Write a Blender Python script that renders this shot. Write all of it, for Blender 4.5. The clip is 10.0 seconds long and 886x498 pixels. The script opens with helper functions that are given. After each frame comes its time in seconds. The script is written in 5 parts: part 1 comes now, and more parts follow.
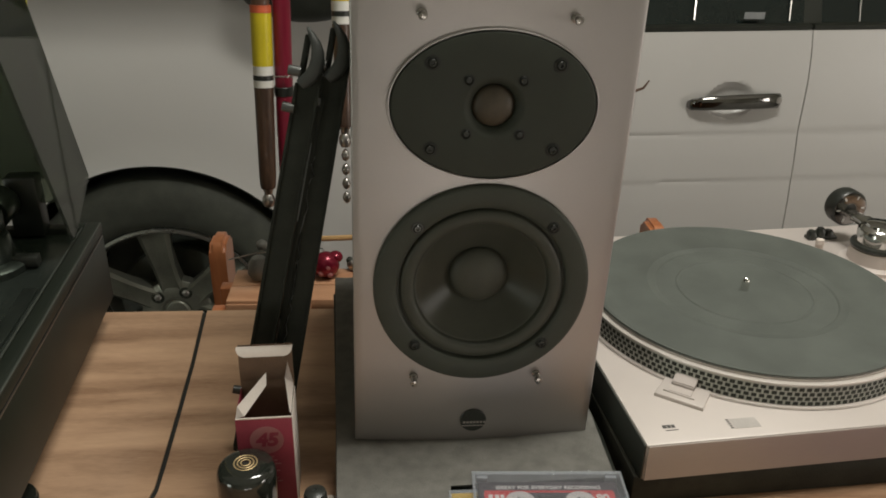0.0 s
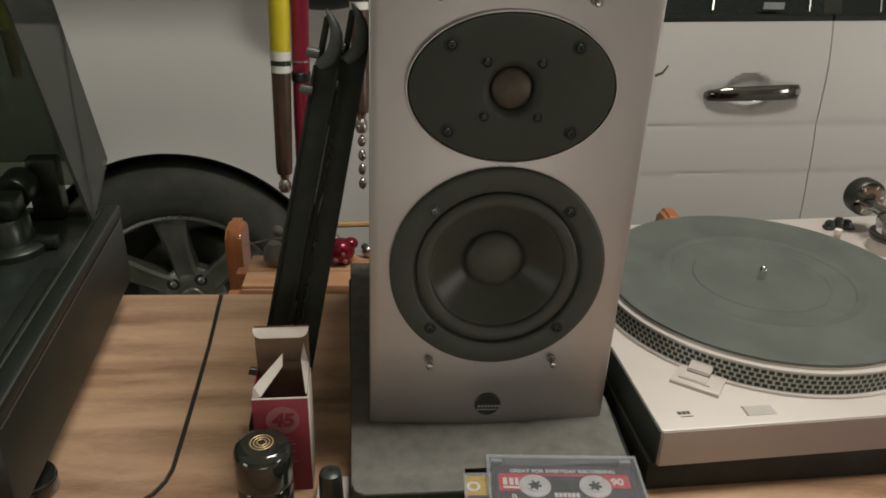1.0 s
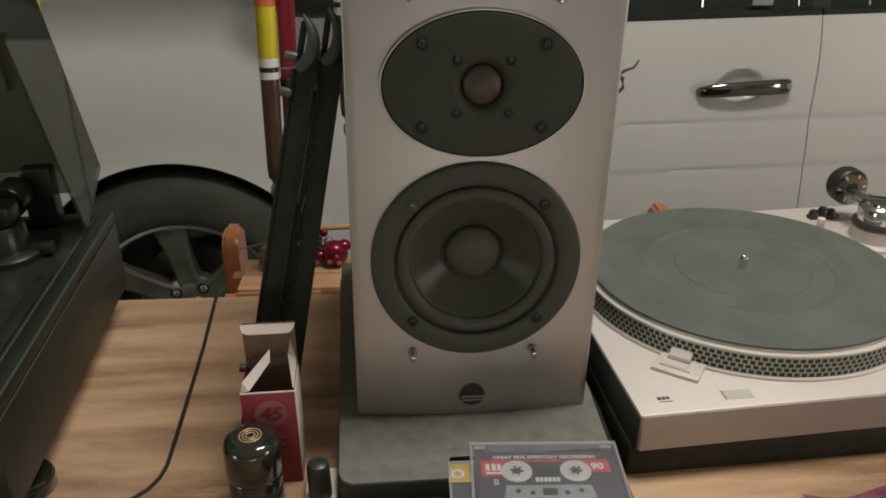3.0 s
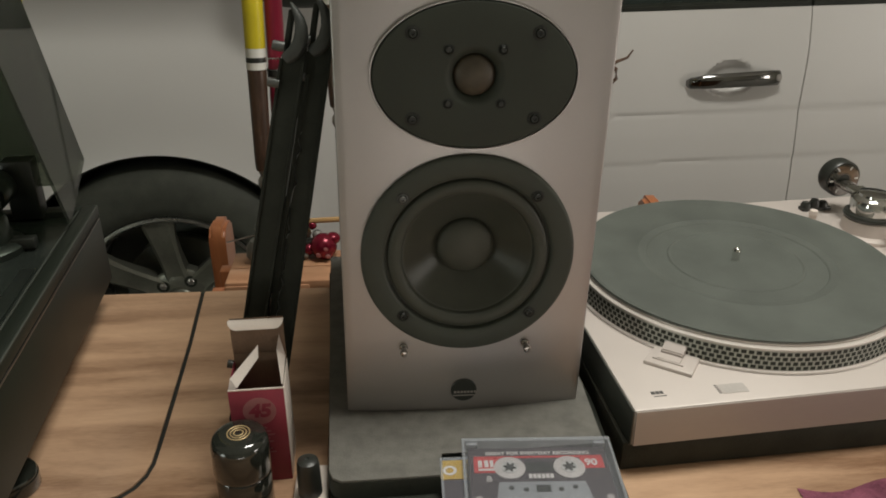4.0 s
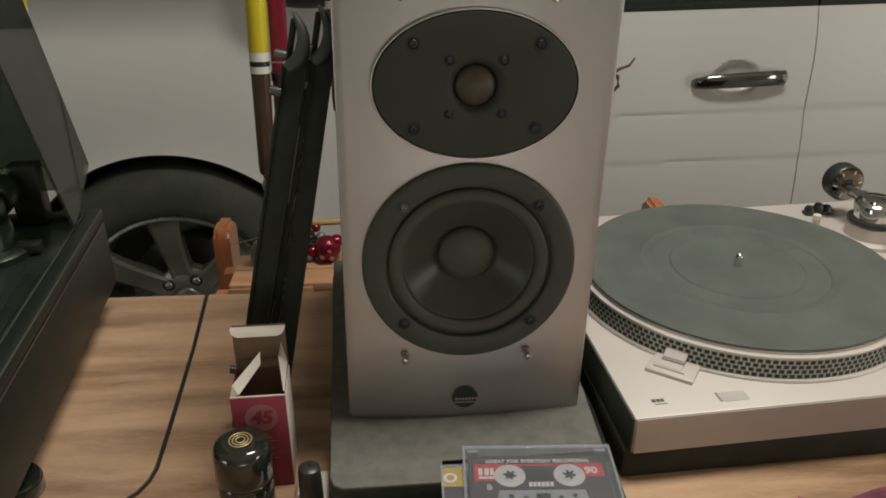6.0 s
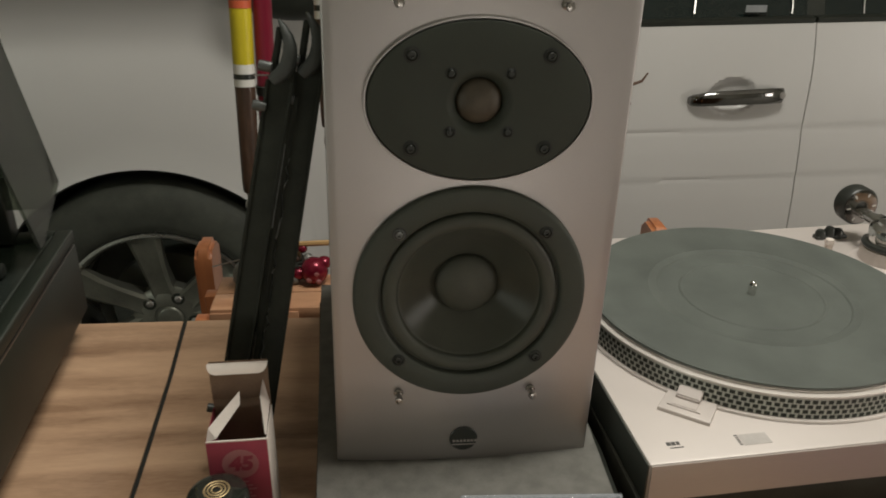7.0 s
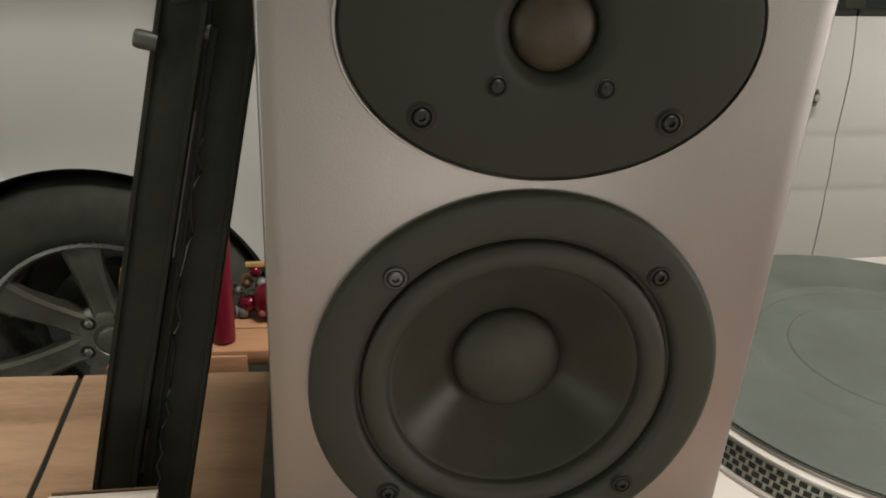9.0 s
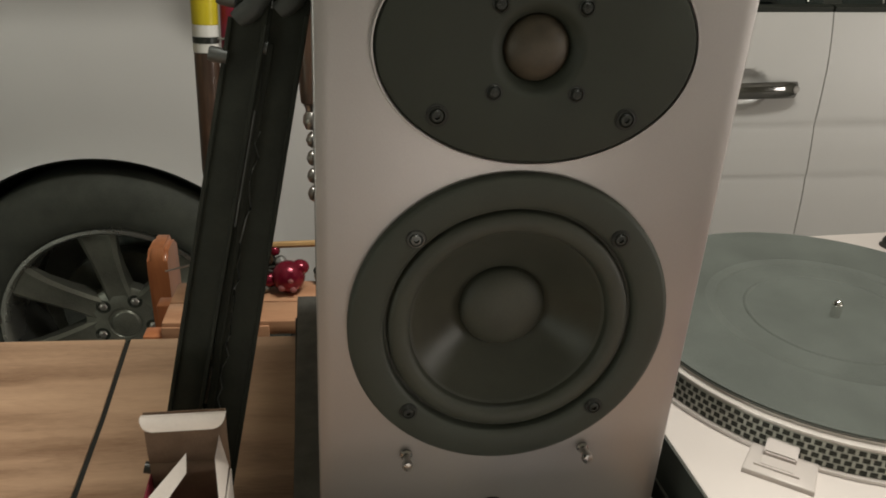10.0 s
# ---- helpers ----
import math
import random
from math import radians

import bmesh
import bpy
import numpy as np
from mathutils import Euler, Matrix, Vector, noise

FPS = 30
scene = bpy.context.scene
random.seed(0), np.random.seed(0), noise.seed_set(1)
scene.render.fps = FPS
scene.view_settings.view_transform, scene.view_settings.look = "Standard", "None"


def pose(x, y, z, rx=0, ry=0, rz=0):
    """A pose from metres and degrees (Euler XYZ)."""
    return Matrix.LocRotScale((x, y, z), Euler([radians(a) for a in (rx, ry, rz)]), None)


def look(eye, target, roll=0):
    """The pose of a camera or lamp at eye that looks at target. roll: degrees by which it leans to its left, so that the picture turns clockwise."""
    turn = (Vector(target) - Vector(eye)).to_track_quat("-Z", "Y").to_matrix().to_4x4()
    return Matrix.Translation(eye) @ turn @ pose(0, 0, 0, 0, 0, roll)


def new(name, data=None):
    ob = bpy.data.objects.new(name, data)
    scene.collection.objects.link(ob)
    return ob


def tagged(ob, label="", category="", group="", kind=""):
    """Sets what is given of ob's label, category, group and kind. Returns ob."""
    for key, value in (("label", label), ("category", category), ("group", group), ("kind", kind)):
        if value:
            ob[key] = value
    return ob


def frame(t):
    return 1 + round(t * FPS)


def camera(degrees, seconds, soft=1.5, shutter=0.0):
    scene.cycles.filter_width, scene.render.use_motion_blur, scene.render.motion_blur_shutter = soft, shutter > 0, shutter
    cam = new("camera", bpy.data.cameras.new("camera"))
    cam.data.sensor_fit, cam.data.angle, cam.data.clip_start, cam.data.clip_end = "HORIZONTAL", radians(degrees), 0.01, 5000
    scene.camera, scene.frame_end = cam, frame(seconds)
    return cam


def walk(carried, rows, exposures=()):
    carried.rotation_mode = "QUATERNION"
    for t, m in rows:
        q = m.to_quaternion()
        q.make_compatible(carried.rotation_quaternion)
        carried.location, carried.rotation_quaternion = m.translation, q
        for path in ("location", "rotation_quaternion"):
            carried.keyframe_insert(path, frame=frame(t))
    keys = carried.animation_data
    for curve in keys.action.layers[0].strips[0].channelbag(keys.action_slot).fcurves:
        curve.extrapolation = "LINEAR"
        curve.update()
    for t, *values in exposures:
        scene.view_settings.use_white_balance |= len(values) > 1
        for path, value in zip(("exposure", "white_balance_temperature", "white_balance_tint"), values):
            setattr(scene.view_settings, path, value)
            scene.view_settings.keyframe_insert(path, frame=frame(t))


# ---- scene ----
cam = camera(58.0, 10.0, soft=1.8, shutter=0.3)
PATH = [
    (0, (-0.0288, 0.0000, 1.2016), (0.0872, 1.4424, 0.5192), 1.3),
    (0.5, (-0.0336, 0.0000, 1.1944), (0.0752, 1.4408, 0.5056), 1.6),
    (1, (-0.0312, -0.0032, 1.1960), (0.0584, 1.4344, 0.4992), 1.4),
    (1.5, (-0.0256, -0.0112, 1.1904), (0.0504, 1.4264, 0.4912), 0.6),
    (2, (-0.0200, -0.0160, 1.1944), (0.0512, 1.4208, 0.4928), 0.2),
    (2.5, (-0.0160, -0.0200, 1.1968), (0.0560, 1.4200, 0.5032), -0.1),
    (3, (-0.0120, -0.0224, 1.1952), (0.0632, 1.4208, 0.5096), -0.3),
    (4.5, (-0.0168, -0.0096, 1.1912), (0.0872, 1.4208, 0.4816), 0.1),
    (5, (-0.0208, -0.0096, 1.1904), (0.0792, 1.4200, 0.4784), 0.2),
    (5.5, (-0.0152, -0.0120, 1.1960), (0.0776, 1.4192, 0.4864), -0.0),
    (6.8, (-0.0072, 0.0088, 1.2032), (0.0720, 1.4416, 0.4960), -0.1),
    (7, (-0.0144, 0.0376, 1.1888), (0.0976, 1.4808, 0.5064), 0.6),
    (7.5, (-0.0096, 0.1408, 1.1552), (0.1288, 1.5832, 0.4776), 1.0),
    (7.6, (-0.0144, 0.1800, 1.1488), (0.1696, 1.6096, 0.4552), 1.8),
    (8, (-0.0072, 0.2296, 1.1272), (0.1832, 1.6584, 0.4328), 2.3),
    (8.5, (-0.0056, 0.2480, 1.1144), (0.1656, 1.6872, 0.4360), 2.0),
    (9, (-0.0176, 0.2520, 1.1056), (0.1432, 1.6984, 0.4400), 2.3),
    (9.5, (-0.0240, 0.2272, 1.1120), (0.1384, 1.6696, 0.4392), 2.5),
    (10, (-0.0320, 0.1752, 1.1304), (0.1376, 1.6120, 0.4472), 2.3),
]
walk(cam, [(t, look(eye, target, roll)) for t, eye, target, roll in PATH],
     [(0.0, 0.09), (7.2, 0.09), (8.2, 0.42), (9.3, 0.42), (10.0, 0.24)])

# ---------------------------------------------------------------- light
world = bpy.data.worlds.new("garage_night")
world.use_nodes = True
world.node_tree.nodes["Background"].inputs[0].default_value = (0.9, 1.0, 0.9, 1)
world.node_tree.nodes["Background"].inputs[1].default_value = 0.02
scene.world = world


def area_lamp(name, eye, target, sx, sy, watts, colour):
    data = bpy.data.lights.new(name, "AREA")
    data.shape, data.size, data.size_y, data.energy, data.color = "RECTANGLE", sx, sy, watts, colour
    ob = new(name, data)
    ob.matrix_world = look(eye, target)
    return ob


WARM = (1.0, 0.94, 0.875)
COOL = (0.82, 1.0, 0.92)
area_lamp("ceiling_lamp_light", (0.38, 0.57, 2.35), (0.38, 0.57, 0), 0.60, 0.26, 19, (0.985, 0.97, 0.885))
# Two assumed side lamps, added out of view to light baffle, cone and car.
area_lamp("side_fill_light", (3.42, -0.9, 0.82), (0.2, 0.7, 0.9), 0.9, 0.9, 17.5, WARM)
area_lamp("side_fill_light", (-2.82, -1.3, 0.82), (0.0, 0.7, 0.9), 0.9, 0.9, 7, COOL)
# Added low front fill, out of view: brightens the baffle's middle and lifts blacks.
area_lamp("low_fill_light", (0.45, -2.45, 0.16), (0.05, 0.5, 0.95), 1.3, 0.36, 3.8, WARM)


# ---------------------------------------------------------------- materials
def material(name, colour, rough=0.5, metal=0.0, vary=0.12, scale=30.0, bump=0.1, fine=400.0, coat=0.0, stretch=(1, 1, 1), spec=0.5, alt=None, depth=0.001):
    """A surface with broad stains and a fine grain in object space."""
    m = bpy.data.materials.new(name)
    m.use_nodes = True
    nt = m.node_tree
    p = nt.nodes["Principled BSDF"]
    p.inputs["Roughness"].default_value, p.inputs["Metallic"].default_value = rough, metal
    p.inputs["Coat Weight"].default_value = coat
    p.inputs["Specular IOR Level"].default_value = spec
    tc = nt.nodes.new("ShaderNodeTexCoord")
    mp = nt.nodes.new("ShaderNodeMapping")
    mp.inputs["Scale"].default_value = stretch
    nt.links.new(tc.outputs["Object"], mp.inputs[0])
    big, small = nt.nodes.new("ShaderNodeTexNoise"), nt.nodes.new("ShaderNodeTexNoise")
    big.inputs["Scale"].default_value, small.inputs["Scale"].default_value = scale, fine
    big.inputs["Detail"].default_value = small.inputs["Detail"].default_value = 5
    nt.links.new(mp.outputs[0], big.inputs["Vector"])
    nt.links.new(mp.outputs[0], small.inputs["Vector"])
    mixer = nt.nodes.new("ShaderNodeMath")
    mixer.operation = "MULTIPLY_ADD"
    mixer.inputs[1].default_value = 0.35
    nt.links.new(small.outputs["Fac"], mixer.inputs[0])
    nt.links.new(big.outputs["Fac"], mixer.inputs[2])
    ramp = nt.nodes.new("ShaderNodeValToRGB")
    lo = [c * (1 - vary) for c in colour]
    hi = alt or [min(1, c * (1 + vary)) for c in colour]
    ramp.color_ramp.elements[0].position, ramp.color_ramp.elements[0].color = 0.48, (*lo, 1)
    ramp.color_ramp.elements[1].position, ramp.color_ramp.elements[1].color = 0.88, (*hi, 1)
    nt.links.new(mixer.outputs[0], ramp.inputs[0])
    nt.links.new(ramp.outputs[0], p.inputs["Base Color"])
    rr = nt.nodes.new("ShaderNodeMapRange")
    rr.inputs["To Min"].default_value, rr.inputs["To Max"].default_value = max(0.02, rough - 0.07), min(1, rough + 0.1)
    nt.links.new(big.outputs["Fac"], rr.inputs[0])
    nt.links.new(rr.outputs[0], p.inputs["Roughness"])
    if bump:
        b = nt.nodes.new("ShaderNodeBump")
        b.inputs["Strength"].default_value, b.inputs["Distance"].default_value = bump, depth
        nt.links.new(small.outputs["Fac"], b.inputs["Height"])
        nt.links.new(b.outputs[0], p.inputs["Normal"])
    return m


def wood(name, dark, light, rough=0.4, along=0, bands=14.0, coat=0.0, fine2=0.5):
    """Wood with grain running along axis 0 (x), 1 (y) or 2 (z)."""
    m = bpy.data.materials.new(name)
    m.use_nodes = True
    nt = m.node_tree
    p = nt.nodes["Principled BSDF"]
    p.inputs["Coat Weight"].default_value = coat
    tc, mp = nt.nodes.new("ShaderNodeTexCoord"), nt.nodes.new("ShaderNodeMapping")
    s = [1.0, 1.0, 1.0]
    s[along] = 0.16
    mp.inputs["Scale"].default_value = s
    nt.links.new(tc.outputs["Object"], mp.inputs[0])
    n1, n2, n3 = (nt.nodes.new("ShaderNodeTexNoise") for _ in range(3))
    for n, sc, d in ((n1, bands, 3), (n2, bands * 7, 6), (n3, bands * 45, 3)):
        n.inputs["Scale"].default_value, n.inputs["Detail"].default_value = sc, d
        n.inputs["Distortion"].default_value = 0.6
        nt.links.new(mp.outputs[0], n.inputs["Vector"])
    a = nt.nodes.new("ShaderNodeMath")
    a.operation, a.inputs[1].default_value = "MULTIPLY_ADD", fine2
    nt.links.new(n2.outputs["Fac"], a.inputs[0])
    nt.links.new(n1.outputs["Fac"], a.inputs[2])
    c = nt.nodes.new("ShaderNodeMath")
    c.operation, c.inputs[1].default_value = "MULTIPLY_ADD", 0.14
    nt.links.new(n3.outputs["Fac"], c.inputs[0])
    nt.links.new(a.outputs[0], c.inputs[2])
    ramp = nt.nodes.new("ShaderNodeValToRGB")
    e = ramp.color_ramp.elements
    mean = 0.5 + 0.5 * fine2 + 0.07
    e[0].position, e[0].color = mean - 0.17, (*dark, 1)
    e[1].position, e[1].color = min(1.0, mean + 0.19), (*light, 1)
    mid = e.new(mean + 0.02)
    mid.color = (*[0.35 * u + 0.65 * v for u, v in zip(dark, light)], 1)
    nt.links.new(c.outputs[0], ramp.inputs[0])
    nt.links.new(ramp.outputs[0], p.inputs["Base Color"])
    rr = nt.nodes.new("ShaderNodeMapRange")
    rr.inputs["To Min"].default_value, rr.inputs["To Max"].default_value = rough - 0.06, rough + 0.14
    nt.links.new(n2.outputs["Fac"], rr.inputs[0])
    nt.links.new(rr.outputs[0], p.inputs["Roughness"])
    b = nt.nodes.new("ShaderNodeBump")
    b.inputs["Strength"].default_value, b.inputs["Distance"].default_value = 0.12, 0.001
    nt.links.new(n3.outputs["Fac"], b.inputs["Height"])
    nt.links.new(b.outputs[0], p.inputs["Normal"])
    return m


def clear(name, tint, opacity, rough=0.05, gloss=0.03, graze=0.7):
    """Thin clear plastic: see-through, with gloss by angle."""
    m = bpy.data.materials.new(name)
    m.use_nodes = True
    nt = m.node_tree
    nt.nodes.remove(nt.nodes["Principled BSDF"])
    out = nt.nodes["Material Output"]
    tr, gl, df = nt.nodes.new("ShaderNodeBsdfTransparent"), nt.nodes.new("ShaderNodeBsdfGlossy"), nt.nodes.new("ShaderNodeBsdfDiffuse")
    tr.inputs[0].default_value = (*tint, 1)
    gl.inputs["Roughness"].default_value = rough
    df.inputs[0].default_value = (*[min(1, c * 0.6) for c in tint], 1)
    m1, m2, lw = nt.nodes.new("ShaderNodeMixShader"), nt.nodes.new("ShaderNodeMixShader"), nt.nodes.new("ShaderNodeLayerWeight")
    pw, fr = nt.nodes.new("ShaderNodeMath"), nt.nodes.new("ShaderNodeMath")
    pw.operation, pw.inputs[1].default_value = "POWER", 4.0
    fr.operation, fr.inputs[1].default_value, fr.inputs[2].default_value = "MULTIPLY_ADD", graze, gloss
    nt.links.new(lw.outputs["Facing"], pw.inputs[0])
    nt.links.new(pw.outputs[0], fr.inputs[0])
    m1.inputs[0].default_value = opacity
    nt.links.new(tr.outputs[0], m1.inputs[1])
    nt.links.new(df.outputs[0], m1.inputs[2])
    nt.links.new(fr.outputs[0], m2.inputs[0])
    nt.links.new(m1.outputs[0], m2.inputs[1])
    nt.links.new(gl.outputs[0], m2.inputs[2])
    nt.links.new(m2.outputs[0], out.inputs[0])
    return m


M_BAFFLE = material("silver_paint", (0.405, 0.382, 0.370), 0.40, 0.85, 0.05, 9, 0.08, 1400)
M_CABINET = material("black_vinyl", (0.036, 0.038, 0.031), 0.55, 0, 0.2, 40, 0.3, 700)
M_PLATE = material("driver_plate", (0.0285, 0.0335, 0.0245), 0.6, 0, 0.12, 30, 0.06, 1200, spec=0.4)
M_FRAME = material("driver_frame", (0.0390, 0.0440, 0.0335), 0.55, 0.0, 0.12, 30, 0.08, 1200, spec=0.4)
M_RECESS = material("bolt_shadow_black", (0.012, 0.013, 0.010), 0.6, 0, 0.2, 60, 0.0)
M_RUBBER = material("rubber", (0.040, 0.043, 0.031), 0.55, 0, 0.15, 50, 0.08, 900)
M_CONE = material("woofer_cone", (0.043, 0.0455, 0.034), 0.36, 0.0, 0.1, 60, 0.0, 700, spec=0.28)
M_CAPDOME = material("dust_cap", (0.047, 0.049, 0.036), 0.55, 0.0, 0.18, 50, 0.08, 700)
_n = M_CONE.node_tree
_t = _n.nodes.new("ShaderNodeTangent")
_t.direction_type, _t.axis = "RADIAL", "Y"
_n.nodes["Principled BSDF"].inputs["Anisotropic"].default_value = 0.85
_n.nodes["Principled BSDF"].inputs["Anisotropic Rotation"].default_value = 0.25
_n.links.new(_t.outputs[0], _n.nodes["Principled BSDF"].inputs["Tangent"])
M_DOME = material("tweeter_dome", (0.058, 0.046, 0.030), 0.5, 0.1, 0.2, 160, 0.15, 1600)
M_LIP = material("alloy_lip", (0.4, 0.4, 0.37), 0.25, 0.9, 0.12, 12, 0.03)
M_CHROME = material("chrome", (0.75, 0.74, 0.72), 0.12, 1.0, 0.05, 30, 0.0)
M_DARKCHROME = material("dark_chrome", (0.24, 0.235, 0.23), 0.08, 1.0, 0.1, 20, 0.0)
M_STEEL = material("dull_steel", (0.42, 0.4, 0.38), 0.32, 1.0, 0.12, 60, 0.05)
M_BOLT = material("worn_bolt", (0.13, 0.135, 0.13), 0.45, 0.8, 0.15, 60, 0.0)
M_PIN = material("tarnished_pin", (0.34, 0.32, 0.30), 0.25, 1.0, 0.2, 60, 0.0)
M_BLACKSCREW = material("black_screw", (0.020, 0.022, 0.018), 0.45, 0.2, 0.2, 60, 0.0)
M_BLACK = material("black_plastic", (0.026, 0.028, 0.024), 0.33, 0, 0.2, 40, 0.08, 700)
M_BARBLACK = material("bar_black", (0.022, 0.0245, 0.0185), 0.65, 0, 0.25, 60, 0.1, 500, spec=0.25)
M_FORKGREY = material("fork_grey", (0.048, 0.052, 0.047), 0.5, 0, 0.2, 60, 0.1, 500)
M_MATTEBLACK = material("matte_black", (0.032, 0.034, 0.026), 0.75, 0, 0.25, 60, 0.2, 500)
M_GLOSSBLACK = material("gloss_black", (0.018, 0.020, 0.016), 0.1, 0, 0.2, 60, 0.0, coat=0.6)
M_DECK = material("deck_charcoal", (0.0155, 0.0200, 0.0145), 0.42, 0.1, 0.15, 14, 0.15, 900)
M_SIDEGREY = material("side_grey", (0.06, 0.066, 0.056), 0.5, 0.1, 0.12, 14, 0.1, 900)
M_DECKTOP = material("deck_top", (0.028, 0.034, 0.029), 0.22, 0.2, 0.2, 20, 0.03)
M_GREENMETAL = material("deck_metal", (0.085, 0.100, 0.086), 0.3, 0.8, 0.1, 30, 0.03)
M_FELT = material("grey_felt", (0.172, 0.165, 0.148), 0.9, 0, 0.16, 80, 0.6, 1100, spec=0.2)
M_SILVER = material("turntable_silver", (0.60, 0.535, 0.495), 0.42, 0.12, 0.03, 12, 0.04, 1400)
# Darker copy of the turntable silver, with shade put into its colour.
M_SILVERSHADED = material("shaded_turntable_silver", (0.44, 0.385, 0.355), 0.4, 0.15, 0.05, 10, 0.04, 1400, stretch=(0.1, 1, 1))
M_RIM = material("platter_rim", (0.62, 0.565, 0.52), 0.36, 0.25, 0.05, 20, 0.03)
M_MAT = material("rubber_mat", (0.104, 0.113, 0.100), 0.68, 0, 0.13, 28, 0.35, 900, spec=0.3)
M_DOT = material("strobe_band", (0.46, 0.47, 0.42), 0.4, 0.3, 0.12, 60, 0.0)
M_WHITE = material("white_card", (0.68, 0.6, 0.54), 0.7, 0, 0.07, 40, 0.1, 600)
M_RING = material("white_ring_paint", (0.74, 0.72, 0.67), 0.45, 0, 0.05, 40, 0.02)
M_CARDBROWN = material("brown_card", (0.165, 0.105, 0.068), 0.85, 0, 0.15, 50, 0.2, 600)
M_MAROON = material("maroon_card", (0.255, 0.026, 0.048), 0.55, 0, 0.14, 40, 0.08, 600)
M_PINK = material("faded_pink_print", (0.34, 0.13, 0.13), 0.6, 0, 0.12, 40, 0.0)
M_GOLD = material("bronze_print", (0.45, 0.33, 0.17), 0.4, 0.5, 0.1, 60, 0.0)
M_YELLOW = material("yellow_sleeve", (0.62, 0.5, 0.02), 0.4, 0, 0.07, 30, 0.03)
M_LABELYELLOW = material("yellow_label", (0.55, 0.35, 0.04), 0.5, 0, 0.08, 40, 0.0)
M_REDROD = material("red_rod", (0.26, 0.015, 0.04), 0.38, 0, 0.15, 40, 0.08, 300, stretch=(4, 4, 0.3))
M_ORANGE = material("orange_band", (0.6, 0.12, 0.05), 0.4, 0, 0.08, 40, 0.0)
M_REDLURE = material("red_lure", (0.2, 0.012, 0.03), 0.2, 0.4, 0.25, 120, 0.1)
M_GREYSTONE = material("lead_grey", (0.22, 0.22, 0.2), 0.5, 0.2, 0.2, 60, 0.2)
M_REDLABEL = material("red_label", (0.5, 0.035, 0.035), 0.45, 0, 0.07, 40, 0.0)
M_TAPEBODY = material("tape_shell", (0.055, 0.042, 0.048), 0.35, 0, 0.15, 60, 0.05)
M_TAPEGREY = material("tape_panel", (0.27, 0.28, 0.285), 0.4, 0, 0.1, 60, 0.05)
M_PRINT = material("white_print", (0.62, 0.58, 0.54), 0.5, 0, 0.05, 60, 0.0)
M_REEL = material("reel_white", (0.5, 0.49, 0.46), 0.45, 0, 0.05, 60, 0.0)
M_DARKPRINT = material("dark_print", (0.1, 0.095, 0.09), 0.5, 0, 0.1, 60, 0.0)
M_GREYPRINT = material("grey_print", (0.36, 0.33, 0.31), 0.5, 0, 0.1, 60, 0.0)
M_LABELGREY = material("pale_grey_print", (0.5, 0.46, 0.43), 0.5, 0, 0.1, 60, 0.0)
M_PURPLE = material("purple_cloth", (0.22, 0.075, 0.11), 0.95, 0, 0.35, 60, 0.8, 260, spec=0.1, depth=0.004)
M_CARPAINT = material("white_car_paint", (0.592, 0.572, 0.552), 0.3, 0, 0.02, 3, 0.0, coat=0.35)
M_SEAM = material("car_seam", (0.2, 0.2, 0.19), 0.8, 0, 0.1, 30, 0.0)
M_CARBLACK = material("car_black_trim", (0.020, 0.0225, 0.017), 0.5, 0, 0.2, 30, 0.1)
M_TYRE = material("tyre_rubber", (0.048, 0.051, 0.040), 0.75, 0, 0.25, 30, 0.3, 400)
M_ALLOY = material("alloy_wheel", (0.17, 0.172, 0.142), 0.34, 0.6, 0.3, 14, 0.06)
M_BRAKE = material("brake_iron", (0.13, 0.135, 0.115), 0.6, 0.3, 0.2, 30, 0.1)
M_GLASSCAR = material("car_glass", (0.012, 0.018, 0.016), 0.06, 0, 0.2, 4, 0.0)
M_CONCRETE = material("concrete_floor", (0.27, 0.265, 0.24), 0.75, 0, 0.25, 4, 0.4, 120)
# Wall and ceiling are out of view; their pale colour is set for bounce fill.
M_WALL = material("garage_wall_paint", (0.66, 0.65, 0.57), 0.8, 0, 0.1, 3, 0.3, 180)
M_CEIL = material("ceiling_paint", (0.78, 0.765, 0.70), 0.85, 0, 0.06, 3, 0.3, 180)
M_TABLE = wood("laminate_oak", (0.212, 0.113, 0.061), (0.600, 0.386, 0.242), 0.4, 0, 14.0, 0.0, 0.24)
M_TABLEDARK = wood("table_carcass_wood", (0.12, 0.06, 0.03), (0.24, 0.13, 0.07), 0.5, 2, 9.0)
M_ORANGEWOOD = wood("varnished_cedar", (0.32, 0.095, 0.034), (0.54, 0.205, 0.085), 0.32, 2, 14.0, 0.25)
M_PALEWOOD = wood("pine_slat", (0.36, 0.165, 0.085), (0.59, 0.325, 0.185), 0.4, 0, 14.0, 0.15)
M_TAN = wood("tan_stick", (0.3, 0.16, 0.06), (0.5, 0.31, 0.13), 0.45, 0, 20.0)
M_ROD = wood("brown_rod_wood", (0.045, 0.024, 0.015), (0.13, 0.07, 0.042), 0.4, 2, 30.0, 0.2)
M_CLEAR = clear("clear_case", (0.90, 0.91, 0.94), 0.075)
M_EDGE = clear("case_edge", (0.9, 0.92, 0.95), 0.2)
M_SMOKE = clear("smoked_acrylic", (0.50, 0.53, 0.47), 0.05, 0.03, 0.10, 0.35)
M_SMOKEDARK = clear("dark_smoked_acrylic", (0.30, 0.34, 0.28), 0.16, 0.02, 0.03, 0.2)
M_LAMPTUBE = bpy.data.materials.new("lamp_diffuser")
M_LAMPTUBE.use_nodes = True
M_LAMPTUBE.node_tree.nodes["Principled BSDF"].inputs["Emission Color"].default_value = (1.0, 0.9, 0.8, 1)
